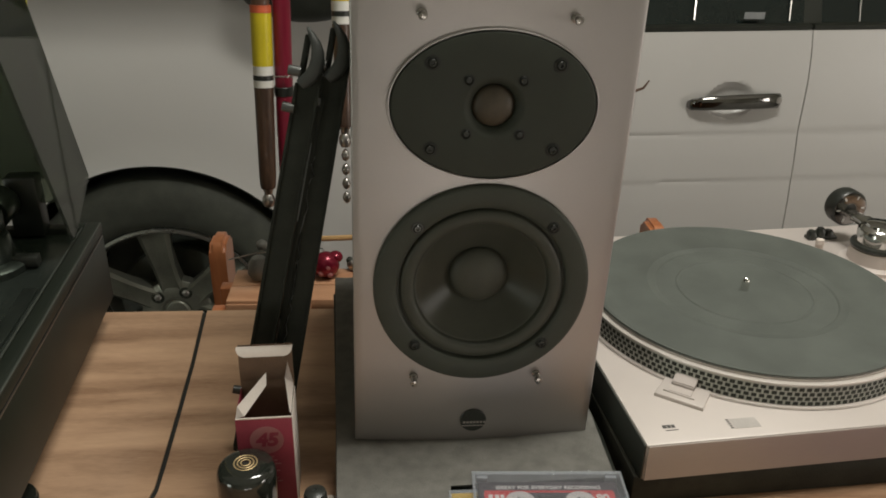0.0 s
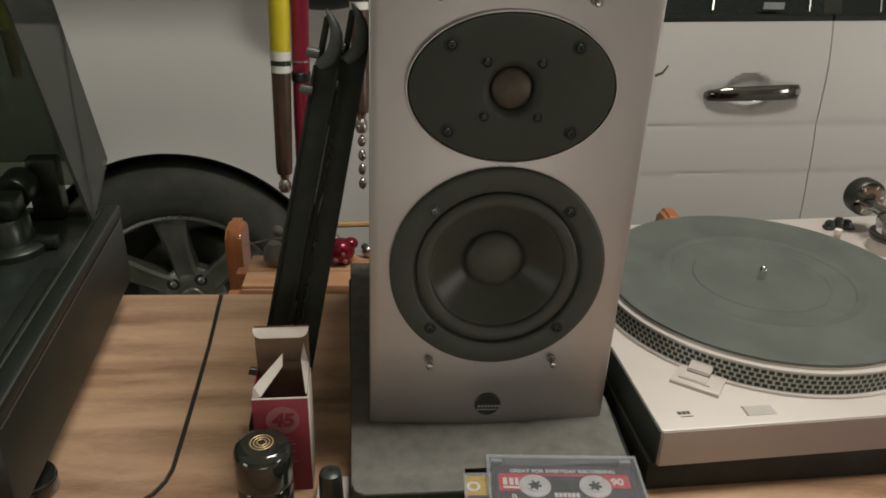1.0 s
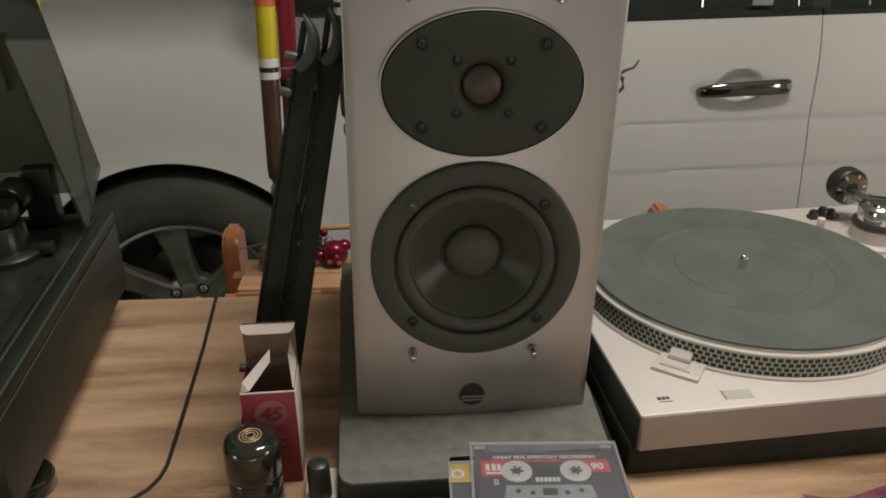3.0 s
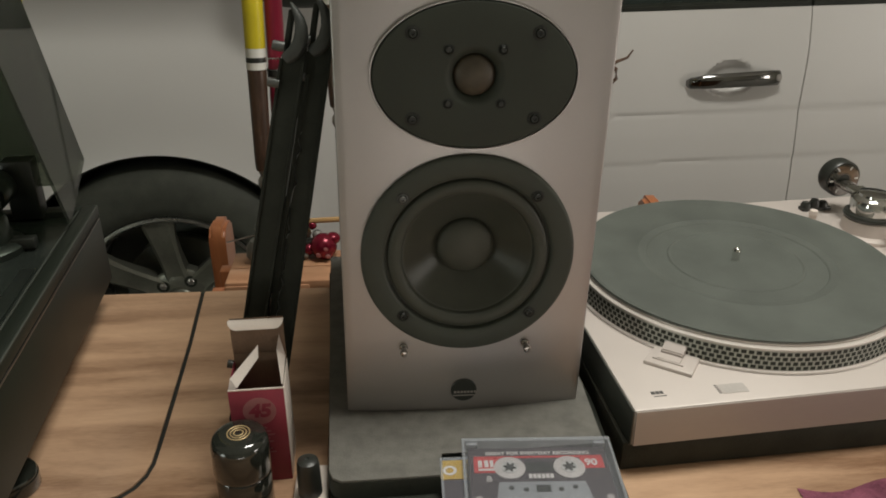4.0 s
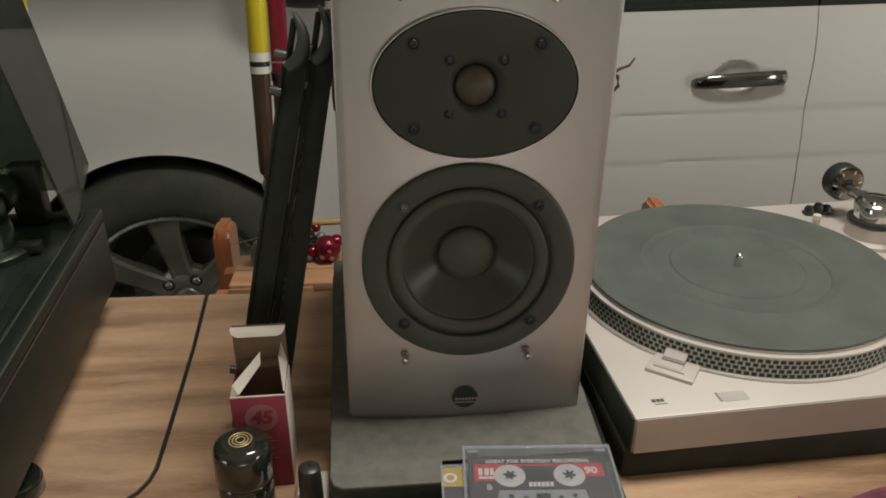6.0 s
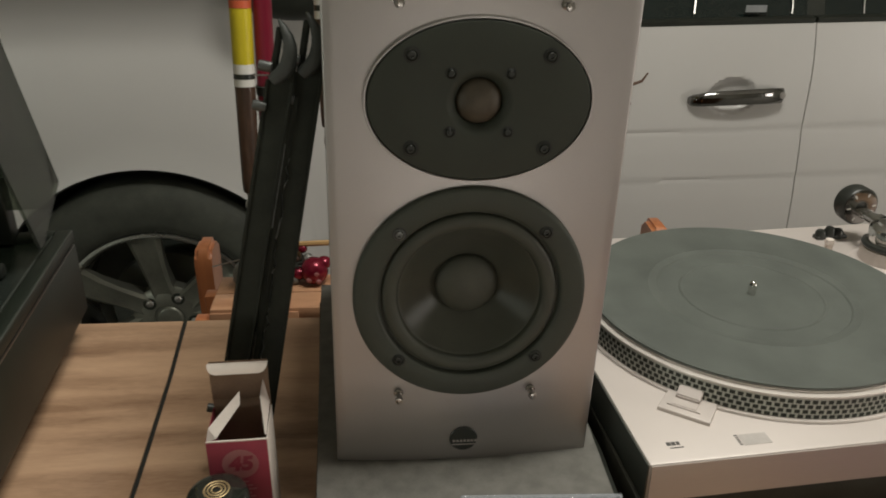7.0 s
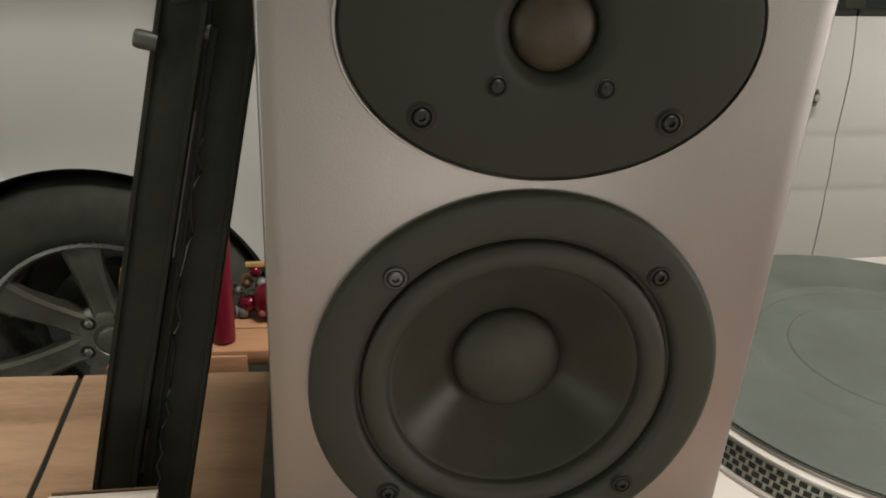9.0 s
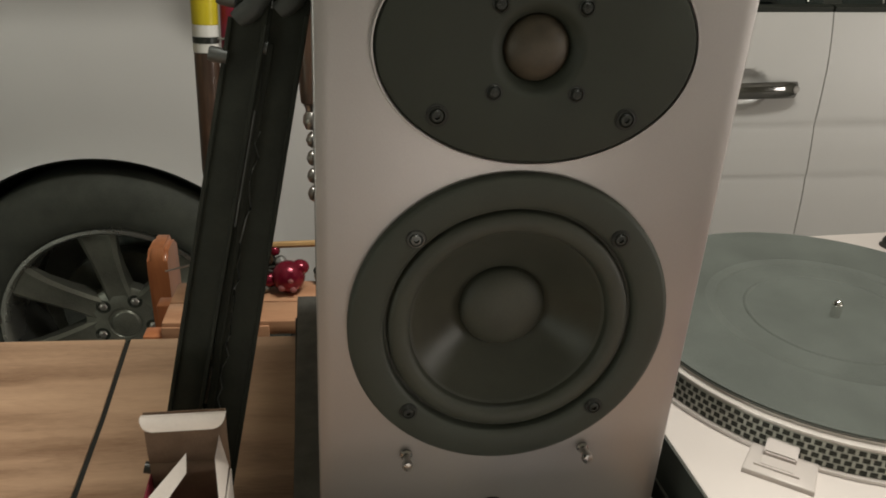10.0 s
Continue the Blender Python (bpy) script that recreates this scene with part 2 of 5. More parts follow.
M_LAMPTUBE.node_tree.nodes["Principled BSDF"].inputs["Emission Strength"].default_value = 2.0


# ---------------------------------------------------------------- mesh helpers
def thing(name, m, label, category, group="", kind=""):
    ob = new(name)
    ob.empty_display_size = 0.02
    ob.matrix_world = m
    return tagged(ob, label, category, group, kind)


def finish(bm, name, mat, smooth=40):
    me = bpy.data.meshes.new(name)
    bmesh.ops.recalc_face_normals(bm, faces=bm.faces)
    bm.to_mesh(me)
    bm.free()
    if mat:
        me.materials.append(mat)
    if smooth:
        me.set_sharp_from_angle(angle=radians(smooth))
        me.polygons.foreach_set("use_smooth", [True] * len(me.polygons))
    return me


def part(name, bm, mat, parent, label="", m=None, smooth=40):
    ob = new(name, finish(bm, name, mat, smooth))
    ob.parent = parent
    if m is not None:
        ob.matrix_basis = m
    if label:
        ob["label"] = label
    return ob


def solo(name, bm, mat, m, label, category, group="", kind="", smooth=40):
    ob = new(name, finish(bm, name, mat, smooth))
    ob.matrix_world = m
    return tagged(ob, label, category, group, kind)


def box(x0, x1, y0, y1, z0, z1, bevel=0.0, seg=2, bm=None):
    own = bmesh.new()
    bmesh.ops.create_cube(own, size=1)
    for v in own.verts:
        v.co = Vector(((x0 + x1) / 2 + v.co.x * (x1 - x0), (y0 + y1) / 2 + v.co.y * (y1 - y0), (z0 + z1) / 2 + v.co.z * (z1 - z0)))
    if bevel:
        bmesh.ops.bevel(own, geom=own.edges[:], offset=bevel, segments=seg, affect="EDGES", profile=0.5)
    return join(bm, own)


def join(bm, own):
    if bm is None:
        return own
    me = bpy.data.meshes.new("tmp")
    own.to_mesh(me)
    own.free()
    bm.from_mesh(me)
    bpy.data.meshes.remove(me)
    return bm


def lathe(profile, n=48, axis="z", bm=None, m=None, sx=1.0, sy=1.0):
    """Turn (r, h) pairs about an axis; r = 0 closes the end."""
    own = bmesh.new()
    rings = []
    for r, h in profile:
        if r <= 1e-7:
            rings.append([own.verts.new((0, 0, h))])
        else:
            rings.append([own.verts.new((sx * r * math.cos(2 * math.pi * i / n), sy * r * math.sin(2 * math.pi * i / n), h)) for i in range(n)])
    for a, b in zip(rings, rings[1:]):
        for i in range(n):
            j = (i + 1) % n
            if len(a) == 1 and len(b) == 1:
                continue
            if len(a) == 1:
                own.faces.new((a[0], b[i], b[j]))
            elif len(b) == 1:
                own.faces.new((a[i], a[j], b[0]))
            else:
                own.faces.new((a[i], a[j], b[j], b[i]))
    if axis == "y":
        bmesh.ops.rotate(own, verts=own.verts, matrix=Matrix.Rotation(radians(90), 3, "X"))
    if axis == "x":
        bmesh.ops.rotate(own, verts=own.verts, matrix=Matrix.Rotation(radians(90), 3, "Y"))
    if m is not None:
        own.transform(m)
    return join(bm, own)


def prism(points, z0, z1, bevel=0.0, bm=None):
    """A flat outline (x, y) given thickness in z."""
    own = bmesh.new()
    lo = [own.verts.new((x, y, z0)) for x, y in points]
    hi = [own.verts.new((x, y, z1)) for x, y in points]
    own.faces.new(lo)
    top = own.faces.new(hi)
    n = len(points)
    for i in range(n):
        j = (i + 1) % n
        own.faces.new((lo[i], lo[j], hi[j], hi[i]))
    if bevel:
        bmesh.ops.bevel(own, geom=list(top.edges), offset=bevel, segments=2, affect="EDGES", profile=0.5)
    return join(bm, own)


def tube(points, r, n=8, bm=None, taper=None):
    own = bmesh.new()
    pts = [Vector(p) for p in points]
    rings = []
    for i, p in enumerate(pts):
        d = (pts[min(i + 1, len(pts) - 1)] - pts[max(i - 1, 0)]).normalized()
        q = d.to_track_quat("Z", "Y")
        rr = r if taper is None else r * taper[i]
        rings.append([own.verts.new(p + q @ Vector((rr * math.cos(2 * math.pi * k / n), rr * math.sin(2 * math.pi * k / n), 0))) for k in range(n)])
    for a, b in zip(rings, rings[1:]):
        for k in range(n):
            own.faces.new((a[k], a[(k + 1) % n], b[(k + 1) % n], b[k]))
    own.faces.new(rings[0])
    own.faces.new(rings[-1])
    return join(bm, own)


def lettering(text, size, mat, parent, m, name="lettering", label="", bold=0.0, shear=0.0):
    cu = bpy.data.curves.new("letters", "FONT")
    cu.offset, cu.shear = bold, shear
    cu.body, cu.size, cu.align_x, cu.align_y, cu.extrude = text, size, "CENTER", "CENTER", 0.0001
    tmp = new("letters", cu)
    me = bpy.data.meshes.new_from_object(tmp.evaluated_get(bpy.context.evaluated_depsgraph_get()))
    bpy.data.objects.remove(tmp)
    me.materials.clear()
    me.materials.append(mat)
    ob = new(name, me)
    ob.parent = parent
    ob.matrix_basis = m
    if label:
        ob["label"] = label
    return ob


def bars(rects, h=0.0002):
    bm = None
    for x0, x1, y0, y1 in rects:
        bm = box(x0, x1, y0, y1, 0, h, bm=bm)
    return bm


# ---------------------------------------------------------------- the garage
FLOOR = -0.125
solo("floor", box(-3.0, 3.6, -2.6, 4.4, FLOOR - 0.1, FLOOR), M_CONCRETE, Matrix(), "worn grey concrete garage floor", "floor", kind="structure", smooth=0)
solo("ceiling", box(-3.0, 3.6, -2.6, 4.4, 2.42, 2.5), M_CEIL, Matrix(), "unseen garage ceiling, pale to bounce fill light", "ceiling", kind="structure", smooth=0)
for wname, dims in (("wall_south", (-3.1, 3.7, -2.7, -2.6)), ("wall_north", (-3.1, 3.7, 4.4, 4.5)), ("wall_west", (-3.1, -3.0, -2.6, 4.4)), ("wall_east", (3.6, 3.7, -2.6, 4.4))):
    x0, x1, y0, y1 = dims
    solo(wname, box(x0, x1, y0, y1, FLOOR - 0.1, 2.5), M_WALL, Matrix(), "unseen garage wall, pale to bounce fill light", "wall", kind="structure", smooth=0)


def ceiling_lamp(x, y, half, deep):
    t = thing("ceiling_lamp", pose(x, y, 2.42), "long white ceiling lamp with a glowing diffuser", "lamp", "ceiling lamps")
    part("housing", box(-half - 0.04, half + 0.04, -deep - 0.02, deep + 0.02, -0.045, 0, 0.004), M_WHITE, t)
    part("diffuser", box(-half, half, -deep, deep, -0.053, -0.046, 0.002), M_LAMPTUBE, t)


ceiling_lamp(0.38, 0.57, 0.30, 0.13)


# Housing and glowing panel for the added fill lights; no such fixture is known.
def fill_lamp(m, a=0.45, b=0.45):
    t = thing("fill_lamp", m, "added fill lamp out of view, with a glowing diffuser", "lamp", "wall lamps")
    part("housing", box(-a - 0.04, a + 0.04, -b - 0.04, b + 0.04, 0.020, 0.06, 0.006), M_WHITE, t)
    part("diffuser", box(-a, a, -b, b, 0.008, 0.0195, 0.004), M_LAMPTUBE, t)


fill_lamp(look((3.42, -0.9, 0.82), (0.2, 0.7, 0.9)))
# Housing for the added low front fill.
fill_lamp(look((0.45, -2.45, 0.16), (0.05, 0.5, 0.95)), 0.65, 0.18)
fill_lamp(look((-2.82, -1.3, 0.82), (0.0, 0.7, 0.9)))

# ---------------------------------------------------------------- the table
TOP = 0.7685


def table():
    t = thing("cabinet_table", pose(0, 0, 0), "oak-laminate cabinet table with a hinged leaf in its top", "table")
    # lid outline: right edge, rounded near corner
    lid_edge = [(-0.2144, 0.737), (-0.2064, 0.637), (-0.2016, 0.549), (-0.1992, 0.500)]
    corner = [(-0.1978, 0.470), (-0.1995, 0.456), (-0.2050, 0.4435), (-0.2130, 0.4350), (-0.2240, 0.4300), (-0.2400, 0.4285)]
    lid_edge, corner = ([(-0.012 + 1.0413 * (x + 0.012), 1.0413 * y) for x, y in c] for c in (lid_edge, corner))
    lid = [(-0.92, 0.7674)] + [(-0.92, 0.4452)] + list(reversed(corner)) + list(reversed(lid_edge))
    part("leaf", prism([(x - 0.0025, y + 0.0025 if y < 0.7 else y) for x, y in lid], TOP - 0.0016, TOP, 0.0005), M_TABLE, t, smooth=30)
    rest = lid_edge + corner + [(-0.92, 0.4438), (-0.92, 0.16), (0.86, 0.16), (0.86, 0.7674)]
    rest = [(x + 0.0018, y) if i < len(lid_edge) else ((x + 0.0014, y - 0.0018) if i < len(lid_edge) + len(corner) else (x, y)) for i, (x, y) in enumerate(rest)]
    part("tabletop", prism(rest, TOP - 0.0016, TOP, 0.0005), M_TABLE, t, smooth=30)
    part("groove_bed", box(-0.91, 0.85, 0.17, 0.765, TOP - 0.03, TOP - 0.0017), M_RECESS, t, "dark bed under the leaf joint")
    for x0, x1, y0, y1 in ((-0.9, 0.84, 0.18, 0.198), (-0.9, 0.84, 0.730, 0.748), (-0.9, -0.882, 0.2, 0.728), (0.822, 0.84, 0.2, 0.728)):
        part("panel", box(x0, x1, y0, y1, FLOOR + 0.08, TOP - 0.03), M_TABLEDARK, t)
    for x in (-0.87, 0.81):
        for y in (0.21, 0.69):
            part("foot", lathe([(0, 0), (0.018, 0), (0.024, 0.08), (0, 0.08)], 20), M_TABLEDARK, t, m=pose(x, y, FLOOR))


table()

# ---------------------------------------------------------------- the plinth board under the loudspeaker
SLAB = 0.8014
slab_outline = [(-0.055, 0.4165), (-0.0615, 0.4205), (-0.0645, 0.428), (-0.0825, 0.768), (0.125, 0.768), (0.137, 0.52), (0.1372, 0.443), (0.0150, 0.4415), (0.0148, 0.4185)]
slab_outline = [(-0.02 + 1.0128 * (x + 0.02), -0.005 + 1.0128 * (y + 0.005)) for x, y in slab_outline]
slab = thing("plinth_board", pose(0, 0, 0), "grey felt-topped black board under the loudspeaker", "board")
part("board", prism(slab_outline, 0.7852, SLAB - 0.0022, 0.001), M_MATTEBLACK, slab)
part("base", prism([(-0.0600, 0.362), (-0.0850, 0.770), (0.1300, 0.770), (0.1480, 0.520), (0.1480, 0.362)], TOP, 0.7850, 0.001), M_BARBLACK, slab, "larger black base board")
part("felt", prism([(0.037 + (x - 0.037) * 0.997, 0.59 + (y - 0.59) * 0.998) for x, y in slab_outline], SLAB - 0.002, SLAB, 0.0012), M_FELT, slab, "worn grey felt")

# ---------------------------------------------------------------- the loudspeaker
SPK = Matrix.Translation((0.0366, 0.4972, SLAB)) @ Matrix.Rotation(radians(1.46), 4, "Z") @ Matrix.Rotation(radians(1.2), 4, "Y") @ Matrix.Rotation(radians(-0.41), 4, "X")
HW, HH = 0.0920, 0.377
speaker = thing("loudspeaker", SPK, "two-way bookshelf loudspeaker with silver curved front, grille off", "loudspeaker")


def bow(x):
    return 0.0040 * (x / HW) ** 2 + 0.0012


def flank(side, z):
    """Where the front's edge lies: the cabinet widens a little towards its top."""
    return (0.0928 if side > 0 else -0.0900) + side * 0.0023 * z / HH


def baffle_mesh():
    bm = bmesh.new()
    n, rows = 28, 2
    front, back = [], []
    for k in range(rows):
        z = 0.0 if k == 0 else HH
        f, b = [], []
        for i in range(n + 1):
            x = flank(-1, z) + (flank(1, z) - flank(-1, z)) * i / n
            f.append(bm.verts.new((x, bow(x), z)))
            b.append(bm.verts.new((x, 0.022, z + (0.0006 if k == 0 else 0))))
        front.append(f)
        back.append(b)
    for i in range(n):
        bm.faces.new((front[0][i], front[0][i + 1], front[1][i + 1], front[1][i]))
        bm.faces.new((back[0][i + 1], back[0][i], back[1][i], back[1][i + 1]))
        bm.faces.new((front[0][i + 1], front[0][i], back[0][i], back[0][i + 1]))
        bm.faces.new((front[1][i], front[1][i + 1], back[1][i + 1], back[1][i]))
    for i in (0, n):
        bm.faces.new((front[0][i], front[1][i], back[1][i], back[0][i]))
    sharp = [e for e in bm.edges if all(abs(v.co.x) > 0.0898 and v.co.y < 0.02 for v in e.verts) and e.verts[0].co.x * e.verts[1].co.x > 0]
    bmesh.ops.bevel(bm, geom=sharp, offset=0.0012, segments=3, affect="EDGES", profile=0.5)
    return bm


def cut(me, holes):
    """Round holes (x, z, radius, y0, y1) cut through a mesh."""
    ob = new("cut", me)
    tools = []
    for x, z, r, y0, y1 in holes:
        b = lathe([(0, -y1), (r, -y1), (r, -y0), (0, -y0)], 96, "y")
        b.transform(Matrix.Translation((x, 0, z)))
        tool = new("tool", finish(b, "tool", None, 0))
        mod = ob.modifiers.new("cut", "BOOLEAN")
        mod.operation, mod.object, mod.solver = "DIFFERENCE", tool, "EXACT"
        tools.append(tool)
    out = bpy.data.meshes.new_from_object(ob.evaluated_get(bpy.context.evaluated_depsgraph_get()))
    for o in (ob, *tools):
        bpy.data.objects.remove(o)
    out.set_sharp_from_angle(angle=radians(40))
    out.polygons.foreach_set("use_smooth", [True] * len(out.polygons))
    return out


HOLES = [(0, 0.2648, 0.0200, -0.02, 0.06), (0, 0.1349, 0.0700, -0.02, 0.06)]
front = new("baffle", cut(finish(baffle_mesh(), "baffle", M_BAFFLE), HOLES))
front.parent = speaker
front["label"] = "satin silver-grey curved front"
cab = box(-HW + 0.002, HW - 0.002, 0.0222, 0.235, 0.0, HH, 0.003)
for v in cab.verts:
    v.co.x += (flank(1, v.co.z) - HW if v.co.x > 0 else flank(-1, v.co.z) + HW)
    if v.co.z < 0.05:
        v.co.z += 0.026 * v.co.y
body = new("cabinet", cut(finish(cab, "cabinet", M_CABINET), HOLES))
body.parent = speaker
body["label"] = "black vinyl cabinet"

# tweeter: oval plate
TZ = 0.2648


def oval(profile, a, b, n=96):
    bm = bmesh.new()
    rings = []
    for r, y in profile:
        if r == 0:
            rings.append([bm.verts.new((0, y, 0))])
        else:
            rings.append([bm.verts.new((a * r * math.cos(2 * math.pi * i / n), y, b * r * math.sin(2 * math.pi * i / n))) for i in range(n)])
    for p, q in zip(rings, rings[1:]):
        for i in range(n):
            j = (i + 1) % n
            if len(p) == 1:
                bm.faces.new((p[0], q[i], q[j]))
            else:
                bm.faces.new((p[i], p[j], q[j], q[i]))
    return bm


def ring_plate():
    """Oval plate with a round hollow for the dome."""
    n, a, b = 96, 0.0672, 0.0480
    bm = bmesh.new()
    steps = [("o", 1.0, 0.0070), ("o", 1.0, -0.0010), ("o", 0.985, -0.0026), ("o", 0.96, -0.0030), ("o", 0.6, -0.0030), ("c", 0.0205, -0.0030), ("c", 0.0188, -0.0027), ("c", 0.0172, -0.0016), ("c", 0.0156, 0.0002), ("c", 0.0146, 0.0016), ("c", 0.0138, 0.0040)]
    rings = []
    for kind, r, y in steps:
        ring = []
        for i in range(n):
            t = 2 * math.pi * i / n
            if kind == "o":
                ring.append(bm.verts.new((a * r * math.cos(t), y, b * r * math.sin(t))))
            else:
                ring.append(bm.verts.new((r * math.cos(t), y, r * math.sin(t))))
        rings.append(ring)
    for p, q in zip(rings, rings[1:]):
        for i in range(n):
            j = (i + 1) % n
            bm.faces.new((p[i], p[j], q[j], q[i]))
    return bm


tweeter = part("tweeter", ring_plate(), M_PLATE, speaker, "black oval tweeter plate", pose(0, 0, TZ))
part("bezel", oval([(1.0, 0.006), (1.0, -0.0016), (0.994, -0.0022), (0.985, -0.0022)], 0.0687, 0.0494), M_BAFFLE, tweeter, "silver edge ring")
dome = [(0.0138 * math.cos(radians(a)), 0.0038 - 0.0068 * math.sin(radians(a))) for a in range(0, 90, 10)] + [(0, -0.003)]
part("dome", lathe([(r, -h) for r, h in dome], 48, "y"), M_DOME, tweeter, "brown fabric dome")


def screw_mesh(r, ring):
    bm = lathe([(r * 1.45, 0.0), (r * 1.45, 0.0004), (r * 1.2, 0.0006), (r * 1.05, -0.0001), (r * 0.95, 0.0006), (r * 0.8, 0.0011), (r * 0.45, 0.0012), (r * 0.42, 0.0), (0, 0.0)] if ring else
               [(r * 1.5, 0.0), (r * 1.3, 0.0004), (r * 1.1, -0.0002), (r, 0.0005), (r * 0.8, 0.0011), (0, 0.0013)], 20, "y")
    if not ring:
        box(-r * 0.7, r * 0.7, -0.00155, -0.0012, -r * 0.12, r * 0.12, bm=bm)
        box(-r * 0.12, r * 0.12, -0.00155, -0.0012, -r * 0.7, r * 0.7, bm=bm)
    return bm


for sx in (-1, 1):
    for sz in (-1, 1):
        # Nearly flat near-black discs paint the shade round each bolt and screw.
        part("bolt_recess_shade", lathe([(0.0051, -0.0004), (0.0049, 0.0002), (0, 0.0002)], 28, "y"), M_RECESS, tweeter, "", pose(sx * 0.0406, -0.0030, sz * 0.0278))
        part("bolt", screw_mesh(0.0028, True), M_BLACKSCREW, tweeter, "", pose(sx * 0.0406, -0.0033, sz * 0.0278))
        part("screw_recess_shade", lathe([(0.0040, -0.0004), (0.0038, 0.0002), (0, 0.0002)], 24, "y"), M_RECESS, tweeter, "", pose(sx * 0.0175, -0.0028 if sz > 0 else -0.0029, sz * 0.0175))
        part("screw", screw_mesh(0.0022, False), M_BLACKSCREW, tweeter, "", pose(sx * 0.0175, -0.0031, sz * 0.0175))

# woofer
WZ = 0.1349
frame_prof = [(0.0768, -0.007), (0.0768, 0.0012), (0.0760, 0.0024), (0.0743, 0.0030), (0.0672, 0.0031), (0.0626, 0.0027), (0.0609, 0.0020), (0.0600, 0.0008), (0.0594, -0.0060)]
woofer = part("woofer", lathe(frame_prof, 96, "y"), M_FRAME, speaker, "black cast woofer frame", pose(0, 0, WZ))
surround = [(0.0598, -0.0022), (0.0586, -0.0024)] + [(0.0531 + 0.0051 * math.cos(radians(a)), -0.0012 + 0.0030 * math.sin(radians(a))) for a in range(0, 181, 20)] + [(0.0474, -0.0034), (0.0462, -0.0040)]
part("surround", lathe(surround, 96, "y"), M_RUBBER, woofer, "rolled rubber surround")
part("cone", lathe([(0.0464, -0.0040), (0.0454, -0.0045), (0.0392, -0.0090), (0.0330, -0.0134), (0.0270, -0.0170), (0.0235, -0.0192), (0.0205, -0.0208)], 96, "y"), M_CONE, woofer, "smooth dark cone")
cap_prof = [(0.0213 * math.cos(radians(a)), -0.0192 + 0.0080 * math.sin(radians(a))) for a in range(0, 90, 9)] + [(0, -0.0112)]
part("dust_cap", lathe([(0.0215, -0.0210)] + cap_prof, 64, "y"), M_CAPDOME, woofer, "domed dust cap")
for sx in (-1, 1):
    for sz in (-1, 1):
        # Same painted shade disc behind each woofer bolt.
        part("bolt_recess_shade", lathe([(0.0047, -0.0004), (0.0045, 0.0002), (0, 0.0002)], 28, "y"), M_RECESS, woofer, "", pose(sx * 0.0469, -0.0031, sz * 0.0462))
        part("bolt", screw_mesh(0.0027, True), M_BOLT if (sx, sz) == (-1, 1) else M_BLACKSCREW, woofer, "", pose(sx * 0.0469, -0.0034, sz * 0.0462))

pin_prof = [(0, 0.0), (0.0032, 0.0), (0.0032, 0.0012), (0.0019, 0.0018), (0.0019, 0.0065), (0.0026, 0.0072), (0.0030, 0.0088), (0.0024, 0.0106), (0, 0.0112)]
for x, z in ((-0.0464, 0.0588), (0.0464, 0.0593), (-0.0480, 0.3215), (0.0480, 0.3210)):
    part("grille_pin", lathe(pin_prof, 16, "y"), M_PIN, speaker, "dull chrome grille pin", pose(x, bow(x) - 0.0004, z))
badge = part("badge", lathe([(0, 0.0012), (0.0095, 0.0012), (0.0101, 0.0006), (0.0101, -0.002)], 40, "y"), M_BLACK, speaker, "round black maker's badge", pose(0.0005, 0.0009, 0.0185))
mark = bars([(-0.0085, 0.0085, -0.0028, -0.0020)] + [(-0.0078 + 0.0026 * i, -0.0078 + 0.0026 * i + 0.0018, -0.0002, 0.0016) for i in range(7)])
mark.transform(Matrix.Rotation(radians(90), 4, "X"))
part("badge_mark", mark, M_GREYPRINT, badge, "", pose(0, -0.0013, -0.002))

# a stray wire end sticking out behind the cabinet
spk_inv = SPK.inverted()
wire = [spk_inv @ Vector((0.1275 + (c[0] - 0.126) * 0.80, c[1], 1.049 + (c[2] - 1.060) * 1.0)) for c in ((0.126, 0.605, 1.060), (0.150, 0.600, 1.0595), (0.164, 0.598, 1.0600), (0.171, 0.598, 1.0560), (0.172, 0.598, 1.0490), (0.166, 0.598, 1.0440), (0.160, 0.598, 1.0470), (0.163, 0.598, 1.0580), (0.172, 0.598, 1.0625), (0.181, 0.598, 1.0650), (0.186, 0.598, 1.0710))]
part("wire_end", tube(wire, 0.0013, 8, taper=[1, 1, 1.3, 1.3, 1.2, 1.3, 1.2, 1.2, 1, 0.8, 0.5]), M_ROD, speaker, "dark stray wire end")

# ---------------------------------------------------------------- the silver turntable
TT = pose(0.1600, 0.4528, 0, 0, 0, 4.9)
P_TOP = 0.8272
M_VOIDBLACK = material("black_baize", (0.046, 0.045, 0.036), 0.95, 0, 0.2, 40, 0.3, 700, spec=0.15)
solo("support_board", box(-0.002, 0.50, -0.0175, 0.37, 0, 0.0265, 0.0015), M_VOIDBLACK, pose(0.1560, 0.4738, TOP, 0, 0, 3.6), "thick matte black board under the turntable", "board")
tt = thing("silver_turntable", TT, "silver direct-drive turntable with a rubber mat, no record", "turntable")
part("plinth_shell", box(0, 0.44, 0, 0.36, 0.7950, P_TOP, 0.0016), M_SILVER, tt)
# Thin skin over the shell's front, its shade painted in.
part("shaded_front_face", box(0.0012, 0.4388, -0.0012, -0.0002, 0.7955, P_TOP - 0.001), M_SILVERSHADED, tt)
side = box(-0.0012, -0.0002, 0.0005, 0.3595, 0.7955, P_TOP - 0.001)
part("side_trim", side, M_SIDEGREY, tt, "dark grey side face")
ttinv = TT.inverted()
PC = ttinv @ Vector((0.3085, 0.6425, 0))
